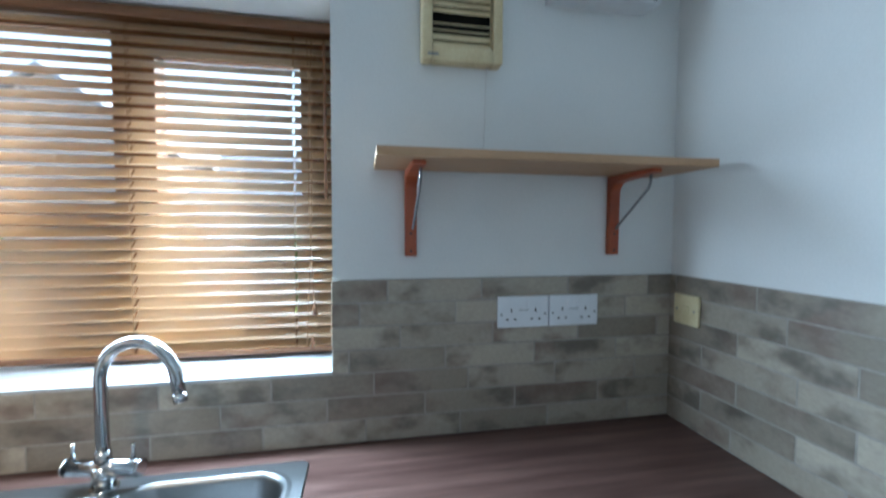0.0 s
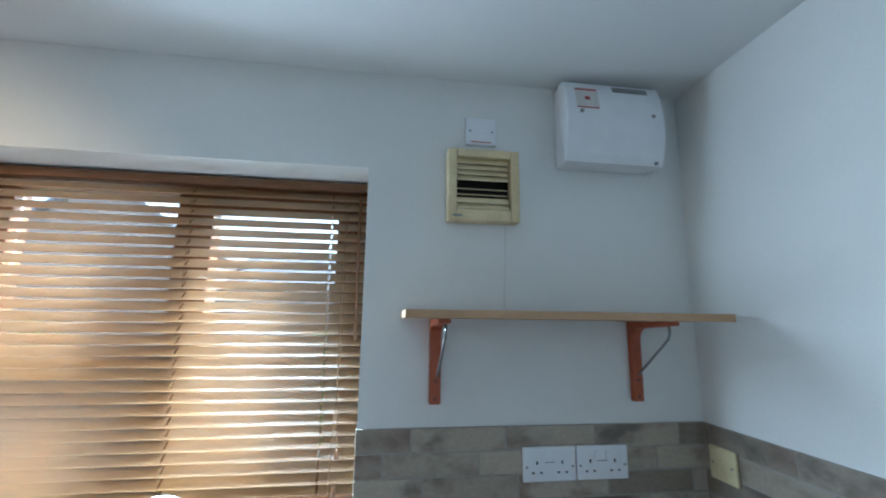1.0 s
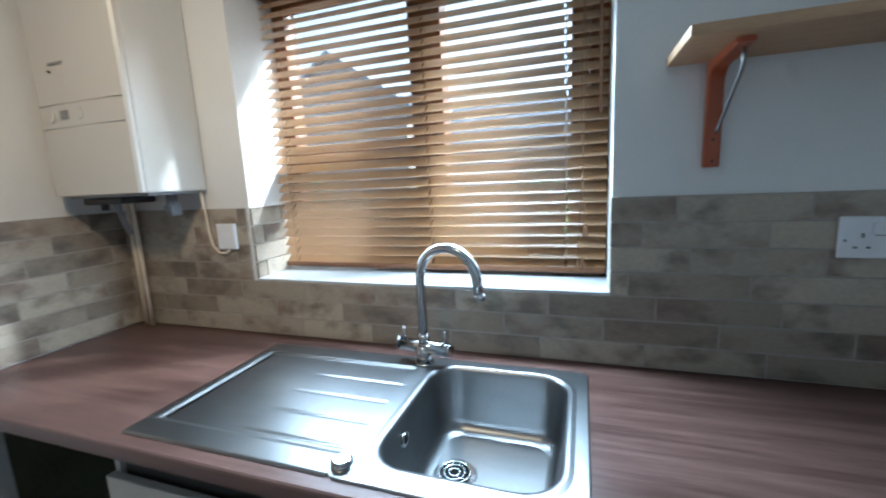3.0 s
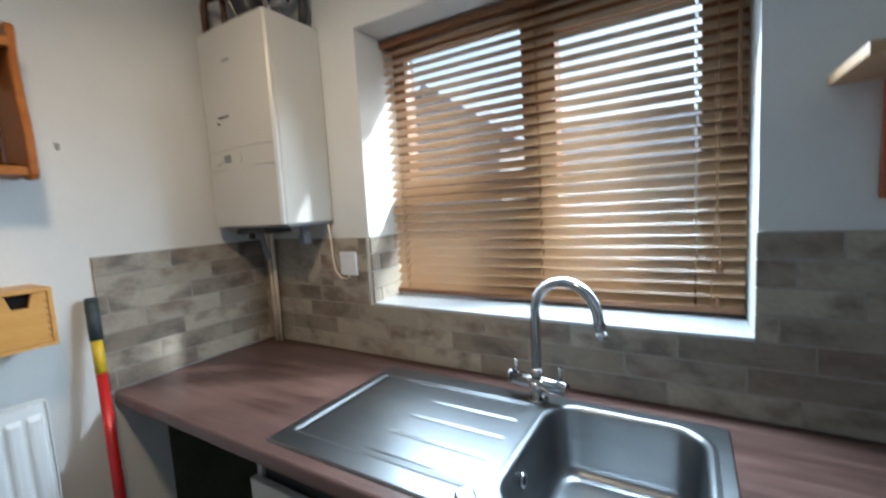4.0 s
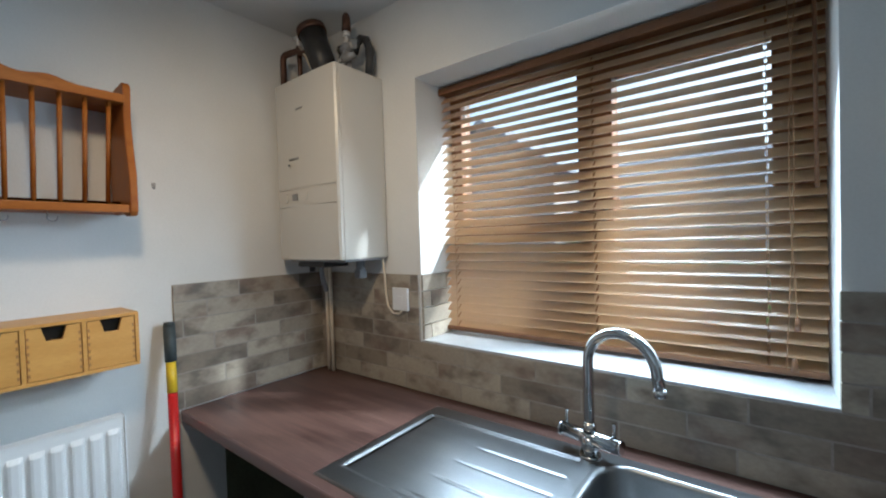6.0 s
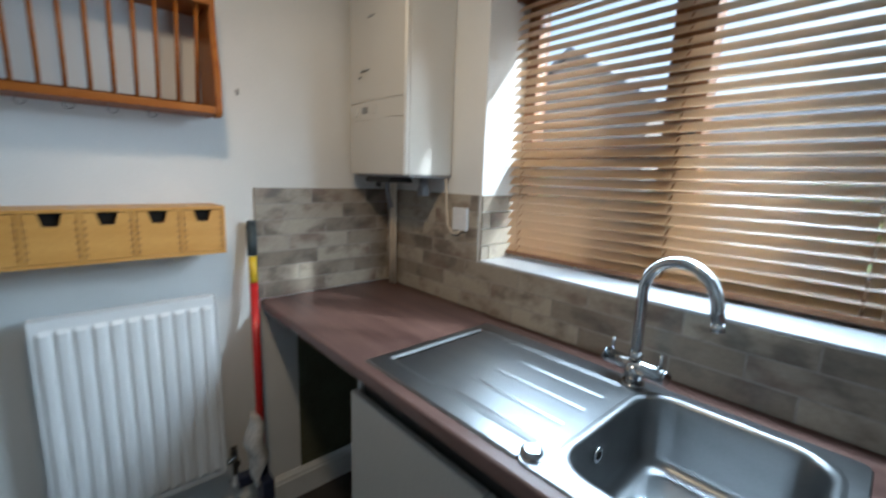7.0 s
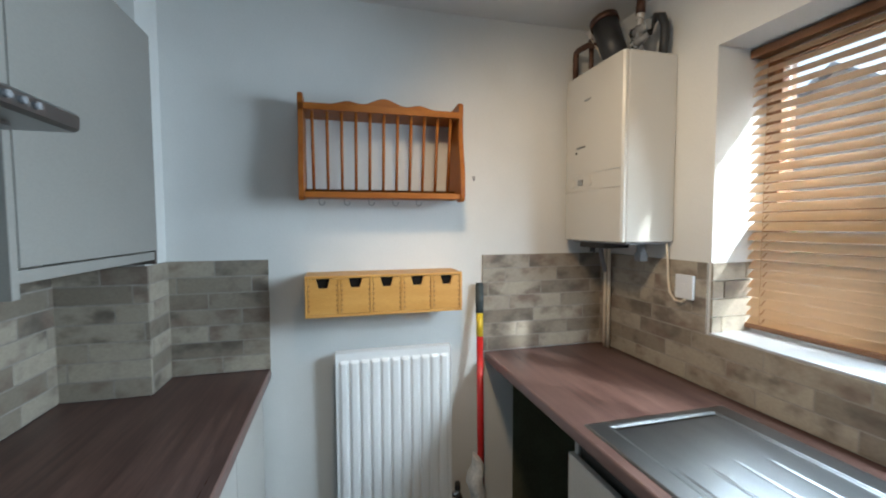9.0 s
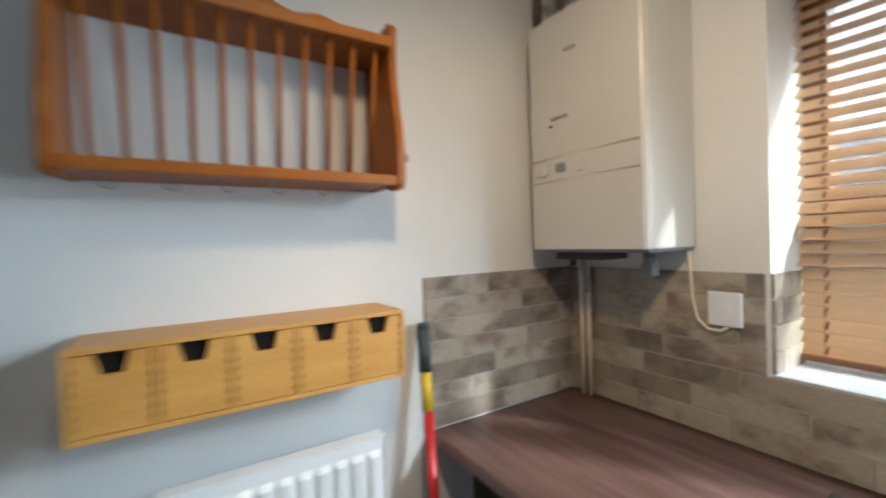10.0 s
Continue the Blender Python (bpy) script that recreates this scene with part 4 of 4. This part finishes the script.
# ---- things on the window wall ----
def extractor_fan():
    x0, x1, z0, z1, y = 0.055, 0.262, 1.880, 2.090, YN
    f = thing("extractor_fan", ((x0 + x1) / 2, y, z0), "yellowed cream extractor fan with louvred shutter", "extractor fan")
    part("back_plate", boxes((x0 + 0.012, x1 - 0.012, y - 0.014, y, z0 + 0.012, z1 - 0.012)), M_DARKHOLE, f, "dark fan opening")
    part("frame", boxes((x0, x0 + 0.026, y - 0.045, y - 0.001, z0, z1), (x1 - 0.026, x1, y - 0.045, y - 0.001, z0, z1), (x0 + 0.0261, x1 - 0.0261, y - 0.045, y - 0.001, z0, z0 + 0.034), (x0 + 0.0261, x1 - 0.0261, y - 0.045, y - 0.001, z1 - 0.024, z1), bevel=0.005), M_FANP, f)
    lo, hi = z0 + 0.036, z1 - 0.026
    n = 9
    for k in range(n):
        z = lo + (hi - lo) * (k + 0.5) / n
        openl = 2 <= k <= 4
        if k == 4:
            continue
        a = radians(6 if openl else 62)
        h = (hi - lo) / n * (0.30 if openl else 1.06)
        dy, dz = math.cos(a) * h / 2, math.sin(a) * h / 2
        c = y - 0.030
        part("louvre", prism(bmesh.new(), [(c - dy, z - dz), (c + dy, z + dz), (c + dy, z + dz + 0.0022), (c - dy, z - dz + 0.0022)], "x", x0 + 0.028, x1 - 0.028), M_FANP, f)
    part("maker_mark", boxes((x0 + 0.014, x0 + 0.040, y - 0.0462, y - 0.0452, z0 + 0.010, z0 + 0.016)), M_GREYP, f)
    part("pull_cord", tube(bmesh.new(), [(x1 - 0.036, y - 0.02, z0 + 0.002), (x1 - 0.037, y - 0.012, z0 - 0.08), (x1 - 0.036, y - 0.008, z0 - 0.16), (x1 - 0.040, y - 0.008, 1.645)], 0.0011, 6), M_LABEL, f, "thin white pull cord")


extractor_fan()


def consumer_unit():
    x0, x1, z0, z1, y = 0.388, 0.690, 2.058, 2.312, YN
    c = thing("consumer_unit", ((x0 + x1) / 2, y, z0), "white electrical consumer unit with a curved lid", "fuse box")
    part("back_box", boxes((x0 + 0.004, x1 - 0.004, y - 0.042, y, z0 + 0.004, z1 - 0.002), bevel=0.003), M_WHITEP, c)
    prof = [(y - 0.043, z0), (y - 0.075, z0 + 0.002)] + [(y - 0.075 - 0.026 * math.sin(math.pi * k / 12) ** 0.8, z0 + 0.004 + (z1 - z0 - 0.010) * k / 12) for k in range(0, 13)] + [(y - 0.070, z1 - 0.003), (y - 0.043, z1)]
    lid = part("lid", prism(bmesh.new(), prof, "x", x0, x1, 0.002), M_WHITEP, c)

    def face(z):
        return y - 0.075 - 0.026 * max(math.sin(math.pi * (z - z0 - 0.004) / (z1 - z0 - 0.010)), 0) ** 0.8 - 0.0012

    def sticker(name, a0, a1, b0, b1, mat, lift=0.0, label=""):
        m = bmesh.new()
        n = 6
        rows = [[m.verts.new((a, face(b0 + (b1 - b0) * k / n) - lift, b0 + (b1 - b0) * k / n)) for a in (a0, a1)] for k in range(n + 1)]
        for p, q in zip(rows, rows[1:]):
            m.faces.new((p[0], p[1], q[1], q[0]))
        return part(name, m, mat, lid, label)
    sticker("warning_label", x0 + 0.030, x0 + 0.100, z1 - 0.098, z1 - 0.028, M_LABEL, 0, "white warning label with red bars")
    sticker("label_bar", x0 + 0.032, x0 + 0.098, z1 - 0.036, z1 - 0.030, M_LABELRED, 0.0006)
    sticker("label_bar", x0 + 0.032, x0 + 0.098, z1 - 0.098, z1 - 0.094, M_LABELRED, 0.0006)
    sticker("label_mark", x0 + 0.058, x0 + 0.074, z1 - 0.070, z1 - 0.058, M_LABELRED, 0.0006)
    sticker("rating_plate", x0 + 0.150, x1 - 0.040, z1 - 0.034, z1 - 0.014, M_BOILERGREY, 0, "grey rating strip")
    sticker("rating_bar", x0 + 0.19, x0 + 0.25, z1 - 0.024, z1 - 0.018, M_GREYP, 0.0006)
    for a, b in ((x0 + 0.045, z1 - 0.108), (x1 - 0.035, z1 - 0.108), (x1 - 0.022, z0 + 0.010)):
        part("screw", rods(((a, face(b) + 0.002, b), (a, face(b) - 0.001, b), 0.006), n=12), M_GREYP, lid)


consumer_unit()


def wall_shelf():
    s = thing("wall_shelf", (0.34, YN, 1.61), "plain pine wall shelf on two red-brown brackets", "shelf")
    part("board", boxes((-0.062, 0.742, 0.919, YN - 0.001, 1.611, 1.630), bevel=0.0015), M_SHELF, s)
    for x in (0.030, 0.6025):
        bm = bmesh.new()
        w = 0.0150
        y, z0, z1, r = YN - 0.001, 1.392, 1.610, 0.035
        outer = [(y, z0), (y, z1), (0.955, z1), (0.955, z1 - 0.010)]
        inner = [(y - 0.020 - r + r * math.cos(radians(a)), z1 - 0.018 - r + r * math.sin(radians(a))) for a in range(90, -1, -15)]
        prism(bm, outer + inner + [(y - 0.018, z0)], "x", x - w, x + w, 0.002)
        b = part("bracket", bm, M_BRACKET, s, "red-brown stained wooden bracket")
        part("strut", tube(bmesh.new(), [(x + 0.004, y - 0.020, 1.462), (x + 0.006, y - 0.022, 1.470), (x + 0.006, 0.990, 1.565), (x + 0.006, 0.983, 1.580), (x + 0.006, 0.983, 1.598)], 0.0034, 10), M_STEEL, b, "bent steel stay rod")
        for z in (1.405, 1.45):
            part("screw", rods(((x, y - 0.0178, z), (x, y - 0.0195, z), 0.0035), n=10), M_BLACKP, b)


wall_shelf()


# ---- things on the west wall ----
def plate_rack():
    r = thing("plate_rack", (XW, 0.12, 1.54), "orange pine wall plate rack with dowels and cup hooks", "plate rack")
    xf = -1.664

    def outline():
        pts = [(XW + 0.001, 1.560), (XW + 0.001, 1.900), (XW + 0.03, 1.916)]
        pts += [(xf - 0.040 + 0.018 * math.sin(k / 8 * math.pi / 2) , 1.924 - 0.02 * (k / 8) ** 2) for k in range(0, 9)]
        for k in range(1, 17):
            u = k / 16
            z = 1.895 - u * 0.325
            pts.append((xf - 0.022 + 0.000 + 0.022 * (0.5 - 0.5 * math.cos(math.pi * min(max((u - 0.35) / 0.45, 0), 1))) - 0.006 * math.sin(math.pi * min(u / 0.4, 1)), z))
        pts += [(xf - 0.002, 1.560), (xf - 0.012, 1.549), (xf - 0.05, 1.549), (xf - 0.07, 1.560)]
        return pts
    for y in (-0.178, 0.404):
        part("side_panel", prism(bmesh.new(), outline(), "y", y, y + 0.018, 0.002), M_PINE, r)
    y0, y1 = -0.1595, 0.4035
    crest = [(y0, 1.863), (y0, 1.884)]
    for k in range(0, 61):
        u = k / 60
        h = 1.887 + 0.030 * math.exp(-((u - 0.5) / 0.10) ** 2) + 0.014 * math.exp(-((u - 0.27) / 0.07) ** 2) + 0.014 * math.exp(-((u - 0.73) / 0.07) ** 2)
        crest.append((y0 + (y1 - y0) * u, h))
    crest += [(y1, 1.863)]
    part("crest_board", prism(bmesh.new(), crest, "x", -1.706, -1.691, 0.001), M_PINE, r)
    part("top_rail", boxes((-1.690, -1.672, y0, y1, 1.860, 1.883), (XW + 0.001, -1.707, y0, y1, 1.865, 1.877), bevel=0.002), M_PINE, r)
    part("shelf_board", boxes((XW + 0.001, -1.688, y0, y1, 1.562, 1.574), bevel=0.001), M_PINE, r)
    part("front_rail", boxes((-1.687, -1.669, y0, y1, 1.557, 1.579), bevel=0.003), M_PINE, r)
    n = 11
    bm = bmesh.new()
    notched = [(y0, 1.575)]
    for k in range(n + 1):
        c = 0.122 + (k - 5.5) * 0.0505
        notched += [(max(c - 0.016, y0), 1.593), (c - 0.009, 1.593), (c - 0.004, 1.584), (c + 0.004, 1.584), (c + 0.009, 1.593), (min(c + 0.016, y1), 1.593)]
    prism(bm, notched + [(y1, 1.575)], "x", -1.762, -1.748)
    part("notched_rail", bm, M_PINE, r)
    for k in range(n):
        y = 0.122 + (k - 5) * 0.0505
        part("dowel", rods(((-1.755, y, 1.575), (-1.700, y, 1.872), 0.0056), n=10), M_PINE, r)
    for k in range(5):
        y = -0.112 + 0.0875 * k
        pts = [(-1.695, y, 1.562), (-1.695, y, 1.548)] + [tuple(p) for p in arc((-1.695, y + 0.010, 1.542), 0.010, 150, 380, (0, 1, 0), (0, 0, 1), 10)]
        part("cup_hook", tube(bmesh.new(), pts, 0.0014, 6), M_GREYP, r, "small grey metal cup hook")


plate_rack()


def drawer_box():
    x0, x1, y0, y1, z0, z1 = XW + 0.001, -1.681, -0.166, 0.414, 1.130, 1.279
    d = thing("drawer_chest", (x0, 0.124, z0), "small golden birch wall chest with five drawers", "drawer chest")
    t = 0.009
    specs = [(x0, x1, y0, y1, z0, z0 + t), (x0, x1, y0, y1, z1 - t, z1), (x0, x0 + 0.006, y0 + t, y1 - t, z0 + t, z1 - t)]
    w = (y1 - y0 - t) / 5
    specs += [(x0, x1, y0 + w * k, y0 + w * k + t, z0 + t, z1 - t) for k in range(6)]
    for nm, sp in zip(["base_board", "top_board", "back_board"] + ["divider"] * 6, specs):
        part(nm, boxes(sp, bevel=0.0008), M_DRAWER, d)
    for k in range(5):
        a, b = y0 + w * k + t + 0.0015, y0 + w * (k + 1) - 0.0015
        lo, hi = z0 + t + 0.0015, z1 - t - 0.002
        c = (a + b) / 2
        notch = [(a, lo), (a, hi), (c - 0.024, hi), (c - 0.015, hi - 0.034), (c + 0.015, hi - 0.034), (c + 0.024, hi), (b, hi), (b, lo)]
        dr = part("drawer", prism(bmesh.new(), notch, "x", x1 - 0.013, x1 - 0.002, 0.0006), M_DRAWER, d)
        # solid near-black block: the drawer's inner shade as colour
        part("inside", boxes((x0 + 0.008, x1 - 0.0135, a + 0.002, b - 0.002, lo + 0.002, hi - 0.002)), M_DARKHOLE, dr, "near-black filling for the shade inside the drawer")
        for s in (a + 0.003, b - 0.003):
            part("finger_joint", boxes(*[(x1 - 0.0022, x1 - 0.0014, s - 0.0022, s + 0.0022, lo + 0.010 + 0.018 * j, lo + 0.018 + 0.018 * j) for j in range(6)]), M_JOINT, dr, "darker end-grain finger joints")


drawer_box()


def radiator():
    xb, xf, y0, y1, z0, z1 = -1.790, -1.748, -0.062, 0.388, 0.300, 0.968
    r = thing("radiator", (xb, (y0 + y1) / 2, z0), "white single-panel convector radiator", "radiator")
    n = 11
    bm = bmesh.new()
    m = 0.007
    w = (y1 - y0 - 2 * m) / n
    prof = [(y0, 0.0), (y0 + m, 0.0)]
    for k in range(n):
        a = y0 + m + w * k
        prof += [(a + w * 0.06, 0.0), (a + w * 0.20, 0.009), (a + w * 0.34, 0.011), (a + w * 0.66, 0.011), (a + w * 0.80, 0.009), (a + w * 0.94, 0.0)]
    prof += [(y1, 0.0)]
    zs = [(z0, 0.0), (z0 + 0.020, 0.0), (z0 + 0.034, 1.0), (z1 - 0.038, 1.0), (z1 - 0.026, 0.0), (z1, 0.0)]
    grid = [[bm.verts.new((xf - 0.011 + d * f, y, z)) for y, d in prof] for z, f in zs]
    for a, b in zip(grid, grid[1:]):
        for k in range(len(prof) - 1):
            bm.faces.new((a[k], a[k + 1], b[k + 1], b[k]))
    part("front_panel", bm, M_RAD, r)
    part("body", boxes((xb, xf - 0.0115, y0, y1, z0, z1), bevel=0.004), M_RAD, r)
    part("side_cover", boxes((xb - 0.008, xf - 0.006, y0 - 0.004, y0 - 0.0005, z0 + 0.01, z1 + 0.003), bevel=0.001), M_RAD, r)
    part("side_cover", boxes((xb - 0.008, xf - 0.006, y1 + 0.0005, y1 + 0.004, z0 + 0.01, z1 + 0.003), bevel=0.001), M_RAD, r)
    part("top_cover", boxes((xb - 0.007, xf - 0.0125, y0 - 0.003, y1 + 0.003, z1 + 0.0005, z1 + 0.0045), bevel=0.0015), M_RAD, r)
    for y in (0.05, 0.28):
        part("bracket", boxes((XW + 0.001, xb - 0.001, y - 0.015, y + 0.015, z0 + 0.06, z1 - 0.08)), M_RAD, r)
    for y, s, mat in ((y0, -1, M_CHROME), (y1, 1, M_BLACKP)):
        c = y + s * 0.034
        v = part("valve", rods(((xb + 0.016, y + s * 0.001, z0 + 0.028), (xb + 0.016, c + s * 0.012, z0 + 0.028), 0.011), ((xb + 0.016, c, z0 + 0.050), (xb + 0.016, c, z0 - 0.03), 0.012), n=14), M_CHROME, r, "chrome radiator valve")
        part("valve_cap", rods(((xb + 0.016, c, z0 + 0.050), (xb + 0.016, c, z0 + 0.078), 0.013, 0.011), ((xb + 0.016, c, z0 + 0.028), (xb + 0.048, c, z0 + 0.028), 0.013), n=14), mat, v)
        part("tail_pipe", tube(bmesh.new(), [(xb + 0.016, c, z0 - 0.028), (xb + 0.016, c, z0 - 0.075), (xb + 0.012, c, z0 - 0.092), (xb, c, z0 - 0.099), (XW + 0.001, c, z0 - 0.100)], 0.0075, 12), M_RAD, r)


radiator()


def mop():
    top, foot = Vector((-1.806, 0.529, 1.216)), Vector((-1.607, 0.470, 0.030))
    m = thing("mop", foot, "folded sponge mop with red handle leaning on the wall", "mop")

    def at(u):
        return top.lerp(foot, u)
    part("grip", rods((at(0), at(0.012), 0.014, 0.017), (at(0.012), at(0.105), 0.017, 0.0165), n=16), M_GRIP, m, "grey rubber grip")
    part("band", rods((at(0.106), at(0.185), 0.0142), n=16), M_YELLOW, m, "yellow printed band")
    part("handle", rods((at(0.186), at(0.74), 0.0138), n=16), M_RED, m, "red painted metal handle")
    part("socket", rods((at(0.70), at(0.90), 0.019, 0.017), n=14), M_NAVY, m, "navy plastic socket")
    bm = bmesh.new()
    rnd = random.Random(8)
    n = 14
    rings = []
    for k in range(n + 1):
        z = 0.535 - 0.235 * k / n
        p = at((1.216 - z) / 1.186)
        w, d = 0.012 + 0.020 * math.sin(math.pi * min(k / n * 1.15, 1)) , 0.035 + 0.018 * math.sin(math.pi * k / n)
        o = Vector((0.010, -0.022 + 0.008 * math.sin(k * 0.9), z - p.z))
        rings.append([bm.verts.new(p + o + Vector((math.cos(a) * d + rnd.uniform(-0.002, 0.002), math.sin(a) * w + rnd.uniform(-0.002, 0.002), rnd.uniform(-0.003, 0.003)))) for a in (2 * math.pi * j / 16 for j in range(16))])
    for a, b in zip(rings, rings[1:]):
        for j in range(16):
            bm.faces.new((a[j], a[(j + 1) % 16], b[(j + 1) % 16], b[j])).smooth = True
    bm.faces.new(rings[0][::-1])
    bm.faces.new(rings[-1])
    bmesh.ops.recalc_face_normals(bm, faces=bm.faces)
    part("cloth_head", bm, M_CLOTH, m, "folded off-white cloth head")
    p = at(0.80)
    part("clamp", boxes((p.x - 0.012, p.x + 0.062, p.y - 0.020, p.y + 0.020, 0.12, 0.325), (p.x - 0.05, p.x - 0.012, p.y - 0.075, p.y - 0.012, 0.285, 0.325), bevel=0.006), M_NAVY, m, "navy plastic clamp")
    part("lower_pad", boxes((foot.x - 0.012, foot.x + 0.045, foot.y - 0.018, foot.y + 0.018, 0.012, 0.15), bevel=0.008), M_BLACKP, m)
    part("toe", boxes((foot.x - 0.010, foot.x + 0.048, foot.y - 0.022, foot.y + 0.020, 0.001, 0.013), bevel=0.003), M_CLOTH, m)


mop()

hole = thing("wall_plug", (XW, 0.514, 1.65), "old grey plastic plug in the plaster", "wall plug")
part("plug", rods(((XW - 0.004, 0.514, 1.651), (XW + 0.003, 0.514, 1.651), 0.0045), n=10), M_GREYP, hole)
part("chip", boxes((XW + 0.0002, XW + 0.0016, 0.508, 0.520, 1.655, 1.667), bevel=0.0004), M_STAIN, hole)


# ---- wall tiles ----
TILE_MESH = {}


def tile_mesh(length, height):
    key = (round(length, 3), round(height, 3))
    if key not in TILE_MESH:
        l, h = key
        v = []
        for d, i in ((0.0, 0.0), (0.0062, 0.0004), (0.0080, 0.0014)):
            v += [(i, -d, i), (l - i, -d, i), (l - i, -d, h - i), (i, -d, h - i)]
        f = [(8, 9, 10, 11)]
        for r in (0, 4):
            f += [(r + k, r + (k + 1) % 4, r + 4 + (k + 1) % 4, r + 4 + k) for k in range(4)]
        me = bpy.data.meshes.new("tile")
        me.from_pydata(v, [], f)
        me.materials.append(M_TILE)
        TILE_MESH[key] = me
    return TILE_MESH[key]


TILES = random.Random(11)


def tile_run(parent, origin, turn, length, rows, start=0, shift=0.0, jitter=0.0012):
    """Rows of tiles from origin along the wall; turn is the wall's heading in degrees."""
    u = Vector((math.cos(radians(turn)), math.sin(radians(turn)), 0))
    for k in range(start, start + rows):
        s = -(TILE_L * ((0.5 if k % 2 else 0.0) + TILES.uniform(-0.16, 0.16)) + shift) % TILE_L - TILE_L
        while s < length:
            a, b = max(s, 0), min(s + TILE_L - 0.002, length)
            if b - a > 0.012:
                ob = new("tile", tile_mesh(b - a, TILE_H - 0.0022))
                ob.parent = parent
                ob.location = Vector(origin) + u * a + Vector((0, 0, TILE_Z + TILE_H * k + 0.001)) + u.cross(Vector((0, 0, 1))) * TILES.uniform(-jitter, 0)
                ob.rotation_euler = (0, 0, radians(turn))
            s += TILE_L


def grout(parent, x0, x1, y0, y1, z0, z1):
    part("grout_bed", boxes((x0, x1, y0, y1, z0, z1)), M_GROUT, parent)


ZT = TILE_Z + 7 * TILE_H
z3 = TILE_Z + 3 * TILE_H
tile_run(wall_north, (XW, YN, 0), 0, XE - XW, 3)
tile_run(wall_north, (XW, YN, 0), 0, WX0 - XW - 0.009, 4, 3)
tile_run(wall_north, (WX1 - 0.003, YN, 0), 0, XE - WX1 + 0.003, 4, 3, 0.09)
grout(wall_north, XW, XE, YN - 0.0068, YN, TILE_Z, z3)
grout(wall_north, XW, WX0 - 0.009, YN - 0.0068, YN, z3, ZT - 0.001)
grout(wall_north, WX1 + 0.001, XE, YN - 0.0068, YN, z3, ZT - 0.001)
# reveals
tile_run(wall_north, (WX0, YN, 0), 90, 0.165, 4, 3, 0.1)
# west wall, both ends
tile_run(wall_west, (XW, 0.552, 0), 90, YN - 0.552, 7)
grout(wall_west, XW, XW + 0.0068, 0.553, YN - 0.006, TILE_Z, ZT - 0.001)
tile_run(wall_west, (XW, BY, 0), 90, -0.306 - BY, 7, 0, 0.11)
grout(wall_west, XW, XW + 0.0068, BY, -0.307, TILE_Z, ZT - 0.001)
# boxing
tile_run(boxing, (BX, YS, 0), 90, BY - YS + 0.008, 7, 0, 0.12)
grout(boxing, BX, BX + 0.0068, YS, BY, TILE_Z, ZT - 0.001)
tile_run(boxing, (BX, BY, 0), 180, BX - XW, 7, 0, 0.2)
grout(boxing, XW, BX, BY, BY + 0.0068, TILE_Z, ZT - 0.001)
# south wall and east wall
tile_run(wall_south, (0.44, YS, 0), 180, 0.44 - BX, 7, 0, 0.06)
grout(wall_south, BX, 0.44, YS, YS + 0.0068, TILE_Z, ZT - 0.001)
tile_run(wall_east, (XE, YN, 0), -90, YN - 0.30, 7)
grout(wall_east, XE - 0.0068, XE, 0.30, YN - 0.006, TILE_Z, ZT - 0.001)
